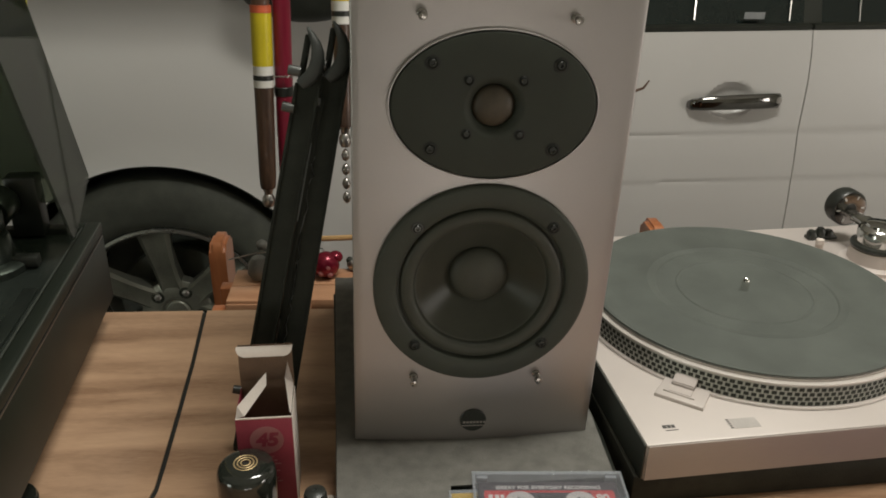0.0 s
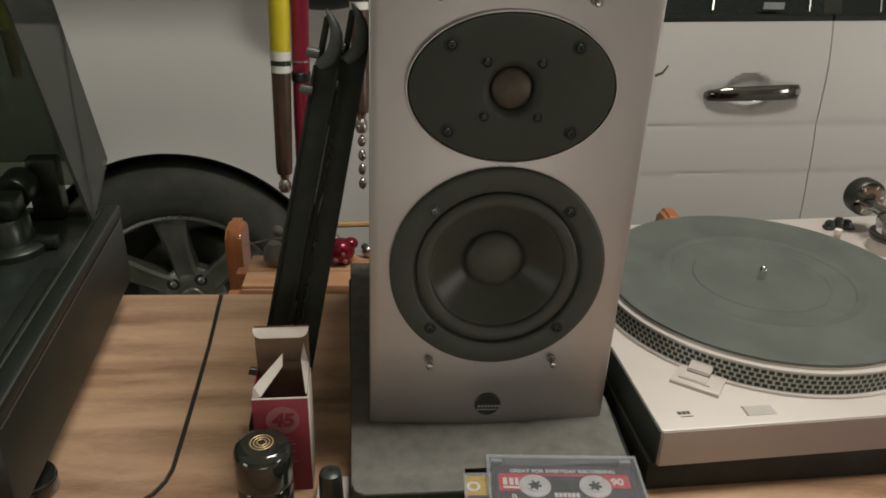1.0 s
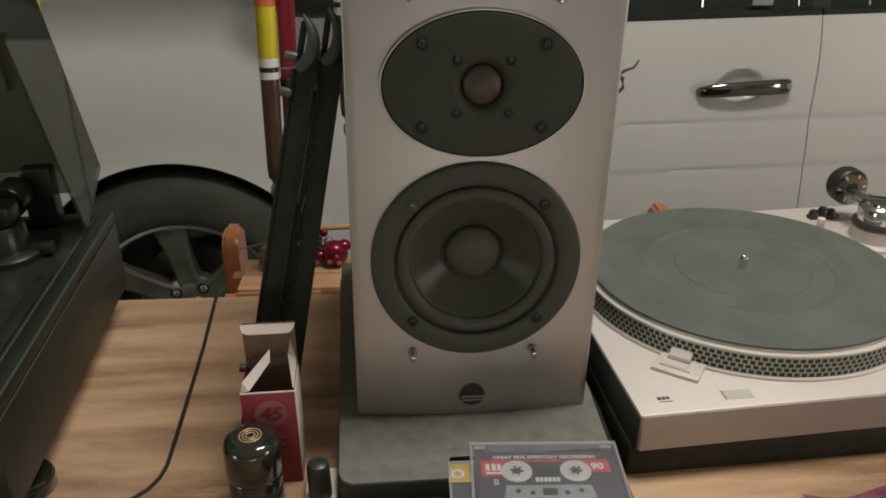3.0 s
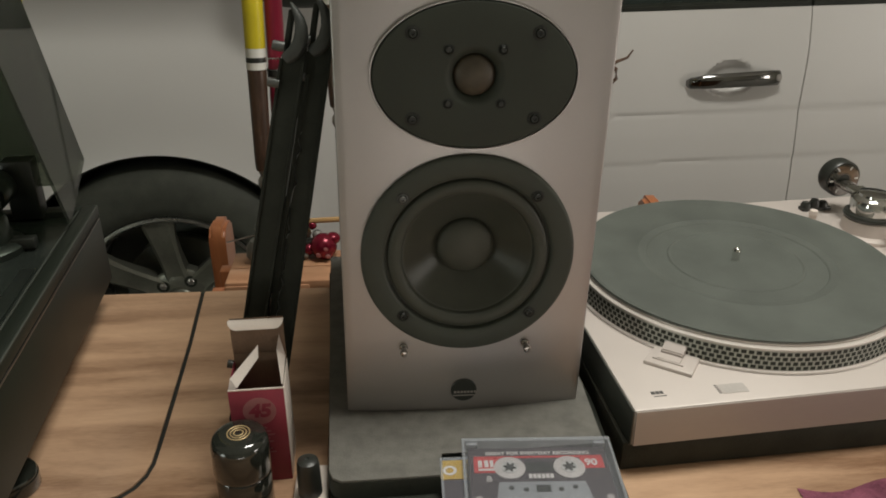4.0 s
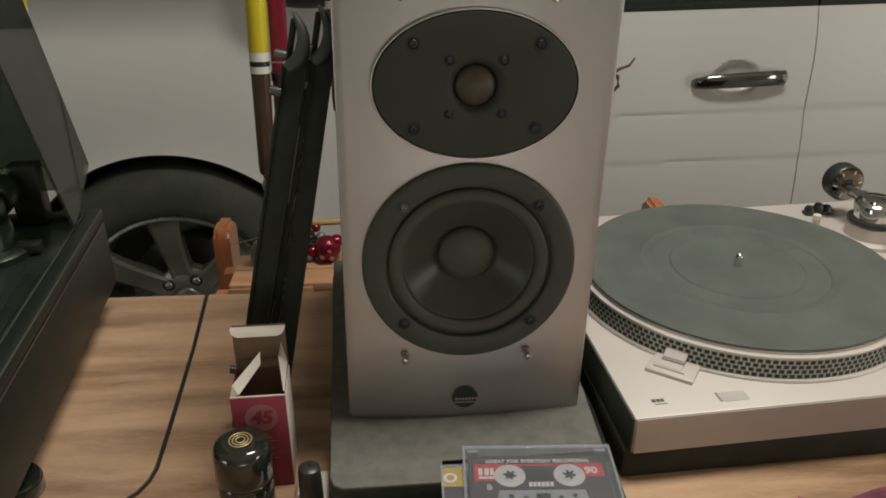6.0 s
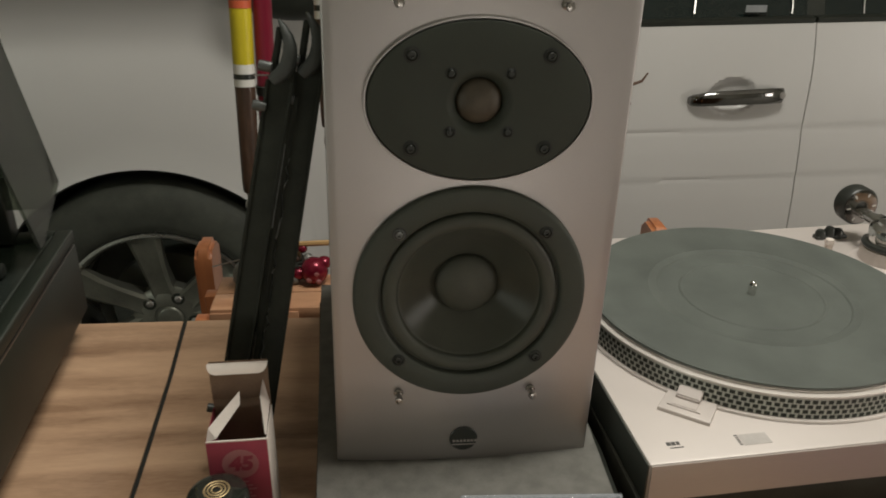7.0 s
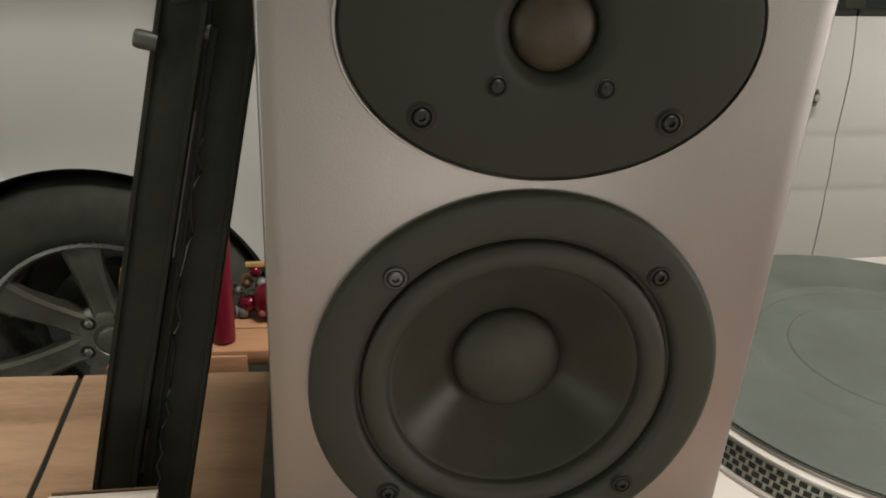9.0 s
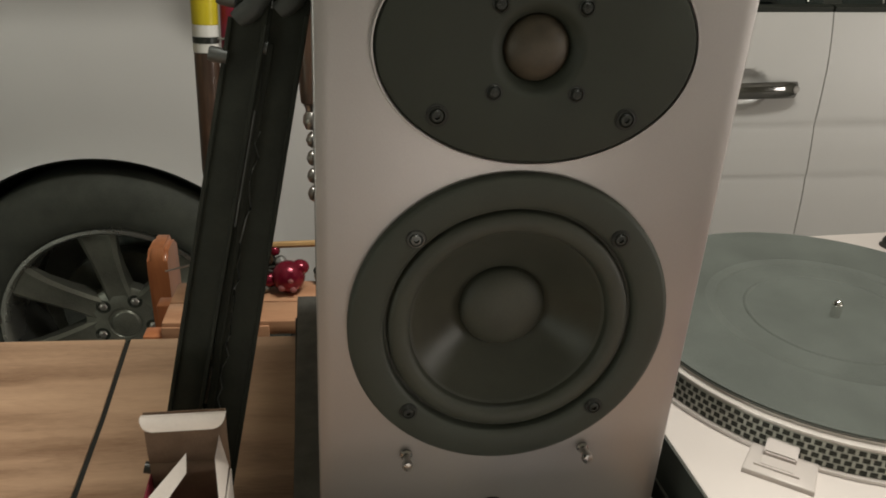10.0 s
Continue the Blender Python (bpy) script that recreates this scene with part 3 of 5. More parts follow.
platter = part("platter", lathe([(0, 0.0238), (0.1452, 0.0238), (0.1455, 0.0212), (0.1480, 0.0212), (0.1500, 0.0207), (0.1504, 0.0195), (0.1504, 0.0190), (0.1512, 0.0026), (0.1512, 0.0), (0, 0.0)], 128), M_RIM, tt, "cast platter with a bright rim", pose(PC.x, PC.y, P_TOP))
part("strobe_band", lathe([(0.1507, 0.0190), (0.1516, 0.0028)], 128), M_DOT, platter)
bm = bmesh.new()
N = 164
for row in range(4):
    z = 0.0169 - row * 0.0041
    for i in range(N):
        a = 2 * math.pi * (i + 0.5 * (row % 2)) / N
        half = 0.345 * 2 * math.pi / N
        r = 0.1510 + 0.00022 * row
        q = [bm.verts.new(((r + (0.00016 if s else 0)) * math.cos(b), (r + (0.00016 if s else 0)) * math.sin(b), zz)) for b, zz, s in ((a - half, z - 0.0016, 1), (a + half, z - 0.0016, 1), (a + half, z + 0.0016, 0), (a - half, z + 0.0016, 0))]
        bm.faces.new(q)
tagged(part("strobe_dots", bm, M_MATTEBLACK, platter, "black strobe dots on the rim", smooth=0), kind="stuff")
part("rim_base", lathe([(0.1514, 0.0024), (0.1540, 0.0021), (0.1546, 0.0006), (0.151, 0.0006)], 128), M_SILVER, platter)
mat_prof = [(0.0, 0.0243), (0.0595, 0.0243), (0.0602, 0.0249), (0.0612, 0.0251), (0.0622, 0.0248), (0.0628, 0.0241), (0.0815, 0.0241), (0.0822, 0.0249), (0.0835, 0.0253), (0.0885, 0.0253), (0.0895, 0.0259), (0.0905, 0.0259), (0.0914, 0.0254), (0.1415, 0.0258), (0.1438, 0.0259), (0.1452, 0.0253), (0.1454, 0.0240)]
part("rubber_mat", lathe(mat_prof, 128), M_MAT, platter, "dusty grey-green rubber mat")
part("mat_gap", lathe([(0.1456, 0.0239), (0.1463, 0.0239), (0.1464, 0.0236)], 128), M_MATTEBLACK, platter, "dark gap round the mat")
part("spindle", lathe([(0.0036, 0.024), (0.0036, 0.0335), (0.0030, 0.0355), (0.0014, 0.0372), (0, 0.0375)], 20), M_CHROME, platter, "steel spindle")
# strobe lamp housing beside the platter
sx_, sy_ = (ttinv @ Vector((0.1988, 0.5040, 0))).xy
ang = math.degrees(math.atan2(PC.y - sy_, PC.x - sx_)) - 90 + 3
strobe = part("strobe_lamp", prism([(-0.0175, -0.001), (0.0215, -0.001), (0.0205, 0.026), (-0.0165, 0.026)], 0, 0.0034, 0.0008), M_SILVER, tt, "", pose(sx_, sy_, P_TOP, 0, 0, ang))
wedge = box(-0.0090, 0.0090, 0.0150, 0.0265, 0.0031, 0.0108)
for v in wedge.verts:
    if v.co.y < 0.02 and v.co.z > 0.008:
        v.co.z -= 0.0030
bmesh.ops.bevel(wedge, geom=wedge.edges[:], offset=0.0009, segments=2, affect="EDGES")
# The hood takes the darkened silver to subdue the lamp's glare on it.
part("lamp_hood", wedge, M_SILVERSHADED, strobe)
part("hood_well", box(-0.0090, 0.0090, 0.0064, 0.0149, 0.0031, 0.0050), M_SILVER, strobe)
part("hood_wall", box(-0.0125, 0.0125, 0.0050, 0.0063, 0.0031, 0.0048, 0.0004), M_SILVER, strobe)
# printed marks
part("maker_mark", bars([(0, 0.0032, 0, 0.0036), (0.0038, 0.0066, 0, 0.0036), (0.0072, 0.0098, 0, 0.0036), (0.001, 0.011, -0.003, -0.0022)]), M_DARKPRINT, tt, "small dark maker's lettering", ttinv @ pose(0.1780, 0.4715, P_TOP + 0.0001, 0, 0, 4.9))
part("rating_label", bars([(0, 0.021, 0, 0.0115)]), M_LABELGREY, tt, "small grey label", ttinv @ pose(0.2330, 0.4690, P_TOP + 0.0001, 0, 0, 4.9))
part("label_lines", bars([(0, 0.0022, 0.0005 + 0.0024 * i, 0.0016 + 0.0024 * i) for i in range(5)]), M_DARKPRINT, tt, "", ttinv @ pose(0.2300, 0.4690, P_TOP + 0.0001, 0, 0, 4.9))

# tonearm
AX, AY = (ttinv @ Vector((0.4965, 0.7400, 0))).xy
arm = part("tonearm", lathe([(0.034, 0), (0.034, 0.004), (0.031, 0.0055), (0.0265, 0.006), (0.0262, 0.020), (0.025, 0.021), (0, 0.021)], 48), M_SILVER, tt, "", pose(AX, AY, P_TOP))
part("collar", lathe([(0.0235, 0.021), (0.0262, 0.0215), (0.0270, 0.0235), (0.0262, 0.0255), (0.022, 0.026)], 48), M_BLACK, arm)
part("pivot_housing", lathe([(0.022, 0.026), (0.0225, 0.040), (0.0210, 0.043), (0.0165, 0.0450), (0.0160, 0.0475), (0.010, 0.0485), (0, 0.0485)], 48), M_CHROME, arm, "chrome pivot housing")
part("rear_shaft", lathe([(0, 0), (0.0062, 0), (0.0062, 0.030), (0.0085, 0.031), (0.0085, 0.038), (0, 0.038)], 24, "y"), M_CHROME, arm, "", pose(0, 0.056, 0.038))
cw = lathe([(0, 0), (0.010, 0), (0.0105, 0.0015), (0.0185, 0.002), (0.0195, 0.0035), (0.0195, 0.0060), (0.0207, 0.0066), (0.0207, 0.0200), (0.0195, 0.0215), (0, 0.0215)], 48, "y")
part("counterweight", cw, M_BLACK, arm, "black ribbed counterweight", pose(0, 0.0765, 0.042))
part("weight_face", lathe([(0.0065, 0.0008), (0.0125, 0.0010), (0.0185, 0.0004), (0.0188, -0.0006)], 48, "y"), M_DARKCHROME, arm, "bright scale face", pose(0, 0.0548, 0.042))
for k in range(6):
    part("scale_mark", box(-0.0007, 0.0007, -0.0004, 0.0002, 0.0125, 0.0165), M_PRINT, arm, "", pose(0, 0.0538, 0.042, 0, 60 * k + 25, 0))
part("arm_tube", tube([(0, -0.018, 0.038), (0, -0.10, 0.037), (0.004, -0.15, 0.036), (-0.012, -0.21, 0.034)], 0.0048, 12), M_CHROME, arm)
part("headshell", box(-0.026, -0.006, -0.255, -0.205, 0.030, 0.034, 0.001), M_STEEL, arm)
bump = bmesh.new()
for i, h in enumerate((0.010, 0.013, 0.010)):
    lathe([(0.0055, 0), (0.0058, h * 0.7), (0.004, h), (0, h)], 14, bm=bump, m=Matrix.Translation((0.0105 * i, 0, 0)))
box(-0.006, 0.030, -0.005, 0.005, 0, 0.004, 0.001, bm=bump)
CX_, CY_ = (ttinv @ Vector((0.4620, 0.8080, 0))).xy
part("cue_block", bump, M_BLACK, tt, "black cue block", pose(CX_, CY_, P_TOP))
QX, QY = (ttinv @ Vector((0.4520, 0.7720, 0))).xy
part("cue_post", lathe([(0.004, 0), (0.004, 0.010), (0.0048, 0.011), (0.0042, 0.0155), (0, 0.0165)], 18), M_WHITE, tt, "small pale post", pose(QX, QY, P_TOP))
HX, HY = (ttinv @ Vector((0.1560, 0.8050, 0))).xy
part("hinge_socket", box(-0.012, 0.012, -0.006, 0.006, 0, 0.007, 0.001), M_BLACK, tt, "", pose(HX + 0.02, HY - 0.004, P_TOP))

# ---------------------------------------------------------------- cassettes
CAS = pose(0.0815, 0.4030, 0.7852, 0, 0, -2.6)


def cassette_case(m, label, lower):
    t = thing("cassette_case", m @ Matrix.Diagonal((0.97, 0.97, 1, 1)), label, "cassette", "stacked cassettes")
    if lower:
        part("inlay_card", box(-0.0525, 0.0515, -0.0315, 0.0325, 0.002, 0.0145), M_CARDBROWN, t)
        part("yellow_edge", box(-0.0543, -0.0260, 0.0135, 0.0335, 0.0146, 0.0156), M_LABELYELLOW, t, "yellow label")
        part("dark_edge", box(-0.0543, -0.0300, -0.010, 0.0125, 0.0146, 0.0156), M_TAPEBODY, t)
        part("yellow_patch", box(-0.0500, -0.0300, -0.0300, -0.0105, 0.0146, 0.0156), M_LABELYELLOW, t)
        part("ring_print", lathe([(0.0028, 0.0158), (0.0040, 0.0161), (0.0052, 0.0158)], 24), M_PRINT, t, "", pose(-0.0475, 0.0225, 0))
    else:
        shell = part("tape_shell", box(-0.0500, 0.0500, -0.0330, 0.0300, 0.0030, 0.0125, 0.0012), M_TAPEBODY, t, "dark cassette with red label")
        z = 0.0127
        part("red_band", bars([(-0.0460, 0.0460, 0.0180, 0.0200)]), M_REDLABEL, shell, "", pose(0, 0, z))
        part("red_box", bars([(-0.0465, -0.0285, 0.0030, 0.0178)]), M_REDLABEL, shell, "", pose(0, 0, z))
        part("red_box", bars([(0.0300, 0.0465, 0.0065, 0.0178)]), M_REDLABEL, shell, "", pose(0, 0, z))
        part("type_mark", bars([(-0.0435, -0.0405, 0.0085, 0.0155), (-0.0390, -0.0360, 0.0085, 0.0155), (-0.0350, -0.0325, 0.0085, 0.0155), (-0.0435, -0.0320, 0.0050, 0.0070)]), M_PRINT, shell, "", pose(0, 0, z + 0.0003))
        lettering("90", 0.0090, M_PRINT, shell, pose(0.0375, 0.0122, z + 0.0004), bold=0.0003)
        lettering("B", 0.0075, M_PRINT, shell, pose(-0.0365, -0.0035, z + 0.0002))
        lettering("GREAT FOR EVERYDAY RECORDING", 0.0046, M_PRINT, shell, pose(0.0, 0.0228, z + 0.0002), bold=0.00012)
        part("maker_mark", bars([(-0.0085 + 0.0030 * i, -0.0085 + 0.0030 * i + 0.0024, -0.0030, 0.0012) for i in range(6)]), M_PRINT, shell, "", pose(0, 0, z))
        part("window_strip", bars([(-0.0100, 0.0100, 0.0035, 0.0135)]), M_BLACK, shell, "", pose(0, 0, z))
        for sx in (-1, 1):
            r = part("reel", lathe([(0.0112, 0), (0.0112, 0.0004), (0.0107, 0.0006), (0.0062, 0.0006), (0.0058, 0.0002)], 40), M_LABELGREY, shell, "", pose(sx * 0.02125, 0.0078, z))
            part("hub", lathe([(0.0060, 0.0003), (0.0060, 0.0009), (0.0050, 0.0010), (0.0046, 0.0005), (0.0, 0.0004)], 24), M_REEL, r)
            teeth = bmesh.new()
            for k in range(6):
                b = box(-0.0007, 0.0007, 0.0022, 0.0046, 0.0006, 0.0012)
                b.transform(Matrix.Rotation(radians(60 * k + 17), 4, "Z"))
                join(teeth, b)
            lathe([(0, 0.0007), (0.0030, 0.0007)], 16, bm=teeth)
            part("teeth", teeth, M_BLACK, r)
        part("head_panel", prism([(-0.034, -0.0325), (0.034, -0.0325), (0.0300, -0.0075), (-0.0300, -0.0075)], 0.0128, 0.0140, 0.0005), M_TAPEGREY, shell, "pale grey trapezoid panel")
        for x in (-0.022, -0.012, 0.012, 0.022):
            part("guide_hole", lathe([(0, 0.0141), (0.0018, 0.0141), (0.0020, 0.0138)], 14), M_BLACK, shell, "", pose(x, -0.0135 - 0.002 * (abs(x) < 0.02), 0.0002))
        part("pad_window", box(-0.005, 0.005, -0.018, -0.0115, 0.0141, 0.0144), M_BLACK, shell)
        for x in (-0.0445, 0.0445):
            part("screw", lathe([(0.0026, 0), (0.0026, 0.0006), (0.0016, 0.0008), (0, 0.0005)], 16), M_GREYPRINT, shell, "", pose(x, -0.0225, 0.0126))
        for x in (-0.047, 0.047):
            part("hinge_tab", box(x - 0.004, x + 0.004, 0.0305, 0.0335, 0.0100, 0.0150, 0.0005), M_TAPEGREY, t)
    for x0, x1, y0, y1 in ((-0.0545, 0.0545, 0.0315, 0.0350), (-0.0545, 0.0545, -0.0350, -0.0325), (-0.0545, -0.0525, -0.0324, 0.0314), (0.0525, 0.0545, -0.0324, 0.0314)):
        edge = part("case_edge", box(x0, x1, y0, y1, 0.0172, 0.0176, 0.0002), M_EDGE, t)
        edge.visible_shadow = False
    w = 0.0011
    for b in ((-0.0545, 0.0545, -0.0350, 0.0350, 0.0160, 0.0171), (-0.0545, 0.0545, -0.0350, 0.0350, 0.0, w), (-0.0545, 0.0545, 0.0340, 0.0350, w, 0.016), (-0.0545, 0.0545, -0.0350, -0.0340, w, 0.016), (-0.0545, -0.0535, -0.034, 0.034, w, 0.016), (0.0535, 0.0545, -0.034, 0.034, w, 0.016)):
        wall = part("case_wall", box(*b), M_CLEAR, t, smooth=0)
        wall.visible_shadow = False
    return t


cassette_case(CAS @ pose(-0.0145, 0.0025, 0, 0, 0, 2.0), "cassette case with a yellow label, under another", True)
cassette_case(CAS @ pose(0, 0, 0.0178), "clear cassette case with a red-labelled 90-minute tape", False)

# ---------------------------------------------------------------- the red box, bottles
bx = thing("small_carton", pose(-0.1152, 0.4640, TOP, 0, 0, 2.5), "maroon carton with 45 on its front, standing open", "box")
BW, BD, BH = 0.0195, 0.0390, 0.0835
part("front_panel", box(-BW, BW, -0.0004, 0.0004, 0, BH, 0.0002), M_MAROON, bx)
part("back_panel", box(-BW, BW, BD - 0.0004, BD + 0.0004, 0, BH + 0.006, 0.0002), M_CARDBROWN, bx)
for sx in (-1, 1):
    part("side_panel", box(sx * BW - 0.0004, sx * BW + 0.0004, 0.0006, BD - 0.0006, 0, BH, 0.0002), M_MAROON if sx < 0 else M_WHITE, bx)
part("bottom_panel", box(-BW + 0.0006, BW - 0.0006, 0.0006, BD - 0.0006, 0.0, 0.001), M_CARDBROWN, bx)
part("white_edge", box(-BW, BW, -0.0006, 0.0006, BH + 0.0001, BH + 0.0009), M_WHITE, bx)


def curved_flap(points, width, taper, thick=0.0006, ends=None):
    """A bent card strip: (y, z) points along it, half width, its end narrowed."""
    bm = bmesh.new()
    rows = []
    n = len(points)
    for i, (y, z) in enumerate(points):
        w = width * (1 - taper * max(0, (i - n + 3) / 2) ** 2 if i > n - 3 else 1)
        if ends:
            w = width * ends[i]
        rows.append([bm.verts.new((w * s, y + o, z)) for o in (0, thick) for s in (-1, -0.4, 0.4, 1)])
    for a, b in zip(rows, rows[1:]):
        for o in (0, 4):
            for k in range(3):
                bm.faces.new((a[o + k], a[o + k + 1], b[o + k + 1], b[o + k]))
        bm.faces.new((a[0], a[4], b[4], b[0]))
        bm.faces.new((a[3], a[7], b[7], b[3]))
    for r in (rows[0], rows[-1]):
        bm.faces.new((r[0], r[1], r[2], r[3], r[7], r[6], r[5], r[4]))
    return bm


part("lid_flap", curved_flap([(BD, BH + 0.005), (BD - 0.001, BH + 0.014), (BD - 0.001, BH + 0.025), (BD + 0.0005, BH + 0.033), (BD + 0.001, BH + 0.0360)], BW, 0.0), M_CARDBROWN, bx, "brown lid flap standing up")
part("lid_tongue", curved_flap([(BD - 0.0008, BH + 0.0357), (BD - 0.0035, BH + 0.0366), (BD - 0.0055, BH + 0.0358), (BD - 0.0068, BH + 0.0346), (BD - 0.0078, BH + 0.0332), (BD - 0.0084, BH + 0.0322), (BD - 0.0087, BH + 0.0316)], BW + 0.0006, 0, ends=(1, 1, 0.99, 0.96, 0.90, 0.82, 0.70)), M_WHITE, bx, "white tuck-in tongue")
for q in ([(-BW, 0.001, BH), (-BW, 0.013, BH + 0.002), (0.001, 0.028, BH + 0.020), (0.001, 0.023, BH + 0.012), (-BW + 0.006, 0.0035, BH)],
          [(BW - 0.004, 0.038, BH + 0.022), (BW - 0.006, 0.031, BH + 0.013), (BW - 0.0015, 0.004, BH + 0.001), (BW - 0.0004, 0.004, BH + 0.001), (BW - 0.0004, 0.036, BH + 0.004)]):
    f = bmesh.new()
    vs = [f.verts.new(c) for c in q]
    f.faces.new(vs)
    bmesh.ops.solidify(f, geom=f.faces[:], thickness=0.0006)
    part("dust_flap", f, M_WHITE, bx, "white dust flap")
disc = part("print_disc", lathe([(0, 0.0002), (0.0118, 0.0002), (0.0119, 0.0)], 40, "y"), M_PINK, bx, "faded round print", pose(0.001, -0.0005, BH - 0.0185))
lettering("45", 0.0155, M_MAROON, disc, pose(0, -0.0004, 0, 90, 0, 0), bold=0.0007, shear=0.15)
fine_print = bars([(0.001, 0.006 + 0.006 * ((i * 7) % 5) / 5, -0.0032 * i, -0.0032 * i + 0.0010) for i in range(8)])
fine_print.transform(Matrix.Rotation(radians(90), 4, "X"))
part("fine_print", fine_print, M_PINK, bx, "", pose(-0.001, -0.0006, BH - 0.034))

cap = thing("spray_bottle", pose(-0.1256, 0.4400, TOP) @ Matrix.Diagonal((1.14, 1.14, 1.0, 1)), "glossy black bottle with a bronze ring on its cap", "bottle")
part("body", lathe([(0, 0), (0.0165, 0), (0.0172, 0.0015), (0.0172, 0.0320), (0.0166, 0.0330), (0, 0.0330)], 48), M_GLOSSBLACK, cap)
part("cap", lathe([(r, z + 0.0140) for r, z in ((0.0172, 0.0195), (0.0178, 0.0200), (0.0181, 0.0215), (0.0178, 0.0420), (0.0172, 0.0458), (0.0158, 0.0488), (0.0130, 0.0504), (0.0085, 0.0510), (0, 0.0510))], 48), M_GLOSSBLACK, cap)
for r in (0.0028, 0.0048, 0.0068):
    part("bronze_ring", lathe([(r - 0.0005, 0.0651), (r, 0.0653), (r + 0.0005, 0.0651)], 32), M_GOLD, cap)

glue = thing("glue_bottle", pose(-0.0790, 0.4345, TOP) @ Matrix.Diagonal((1.03, 1.03, 1.03, 1)), "small white bottle with a black screw cap", "bottle")
part("body", box(-0.012, 0.0125, -0.016, 0.030, 0, 0.0125, 0.0035, 3), M_WHITE, glue)
part("cap", lathe([(0.0080, 0.0128), (0.0084, 0.0135), (0.0084, 0.0150), (0.0079, 0.0385), (0.0071, 0.0412), (0.0044, 0.0424), (0.0016, 0.0426), (0.0014, 0.0418), (0, 0.0416)], 32), M_BLACK, glue)

left = thing("black_bottle", pose(-0.3041, 0.4686, TOP) @ Matrix.Diagonal((1.04, 1.04, 1.04, 1)), "glossy black round bottle beside the dark deck", "bottle")
part("body", lathe([(0, 0), (0.0180, 0), (0.0190, 0.0012), (0.0190, 0.0105), (0, 0.0105)], 40), M_GLOSSBLACK, left)
part("cap", lathe([(0.0184, 0.0108), (0.0186, 0.0125), (0.0178, 0.0137), (0.0140, 0.0140), (0, 0.0141)], 40), M_GLOSSBLACK, left)

# crumpled purple cloth
bm = bmesh.new()
nx, ny = 44, 22
grid = [[bm.verts.new((0.2816 + 0.354 * i / nx, 0.2710 + 0.156 * j / ny - 0.006 * math.sin(i * 0.5), TOP + 0.001 + 0.011 * min(1, min(i, nx - i, j, ny - j) / 2.5) * (0.55 + 0.8 * noise.noise(Vector((i * 0.33, j * 0.4, 0)))))) for j in range(ny + 1)] for i in range(nx + 1)]
for i in range(nx):
    for j in range(ny):
        bm.faces.new((grid[i][j], grid[i + 1][j], grid[i + 1][j + 1], grid[i][j + 1]))
solo("cloth", bm, M_PURPLE, Matrix(), "crumpled purple knitted cloth on the table", "cloth")

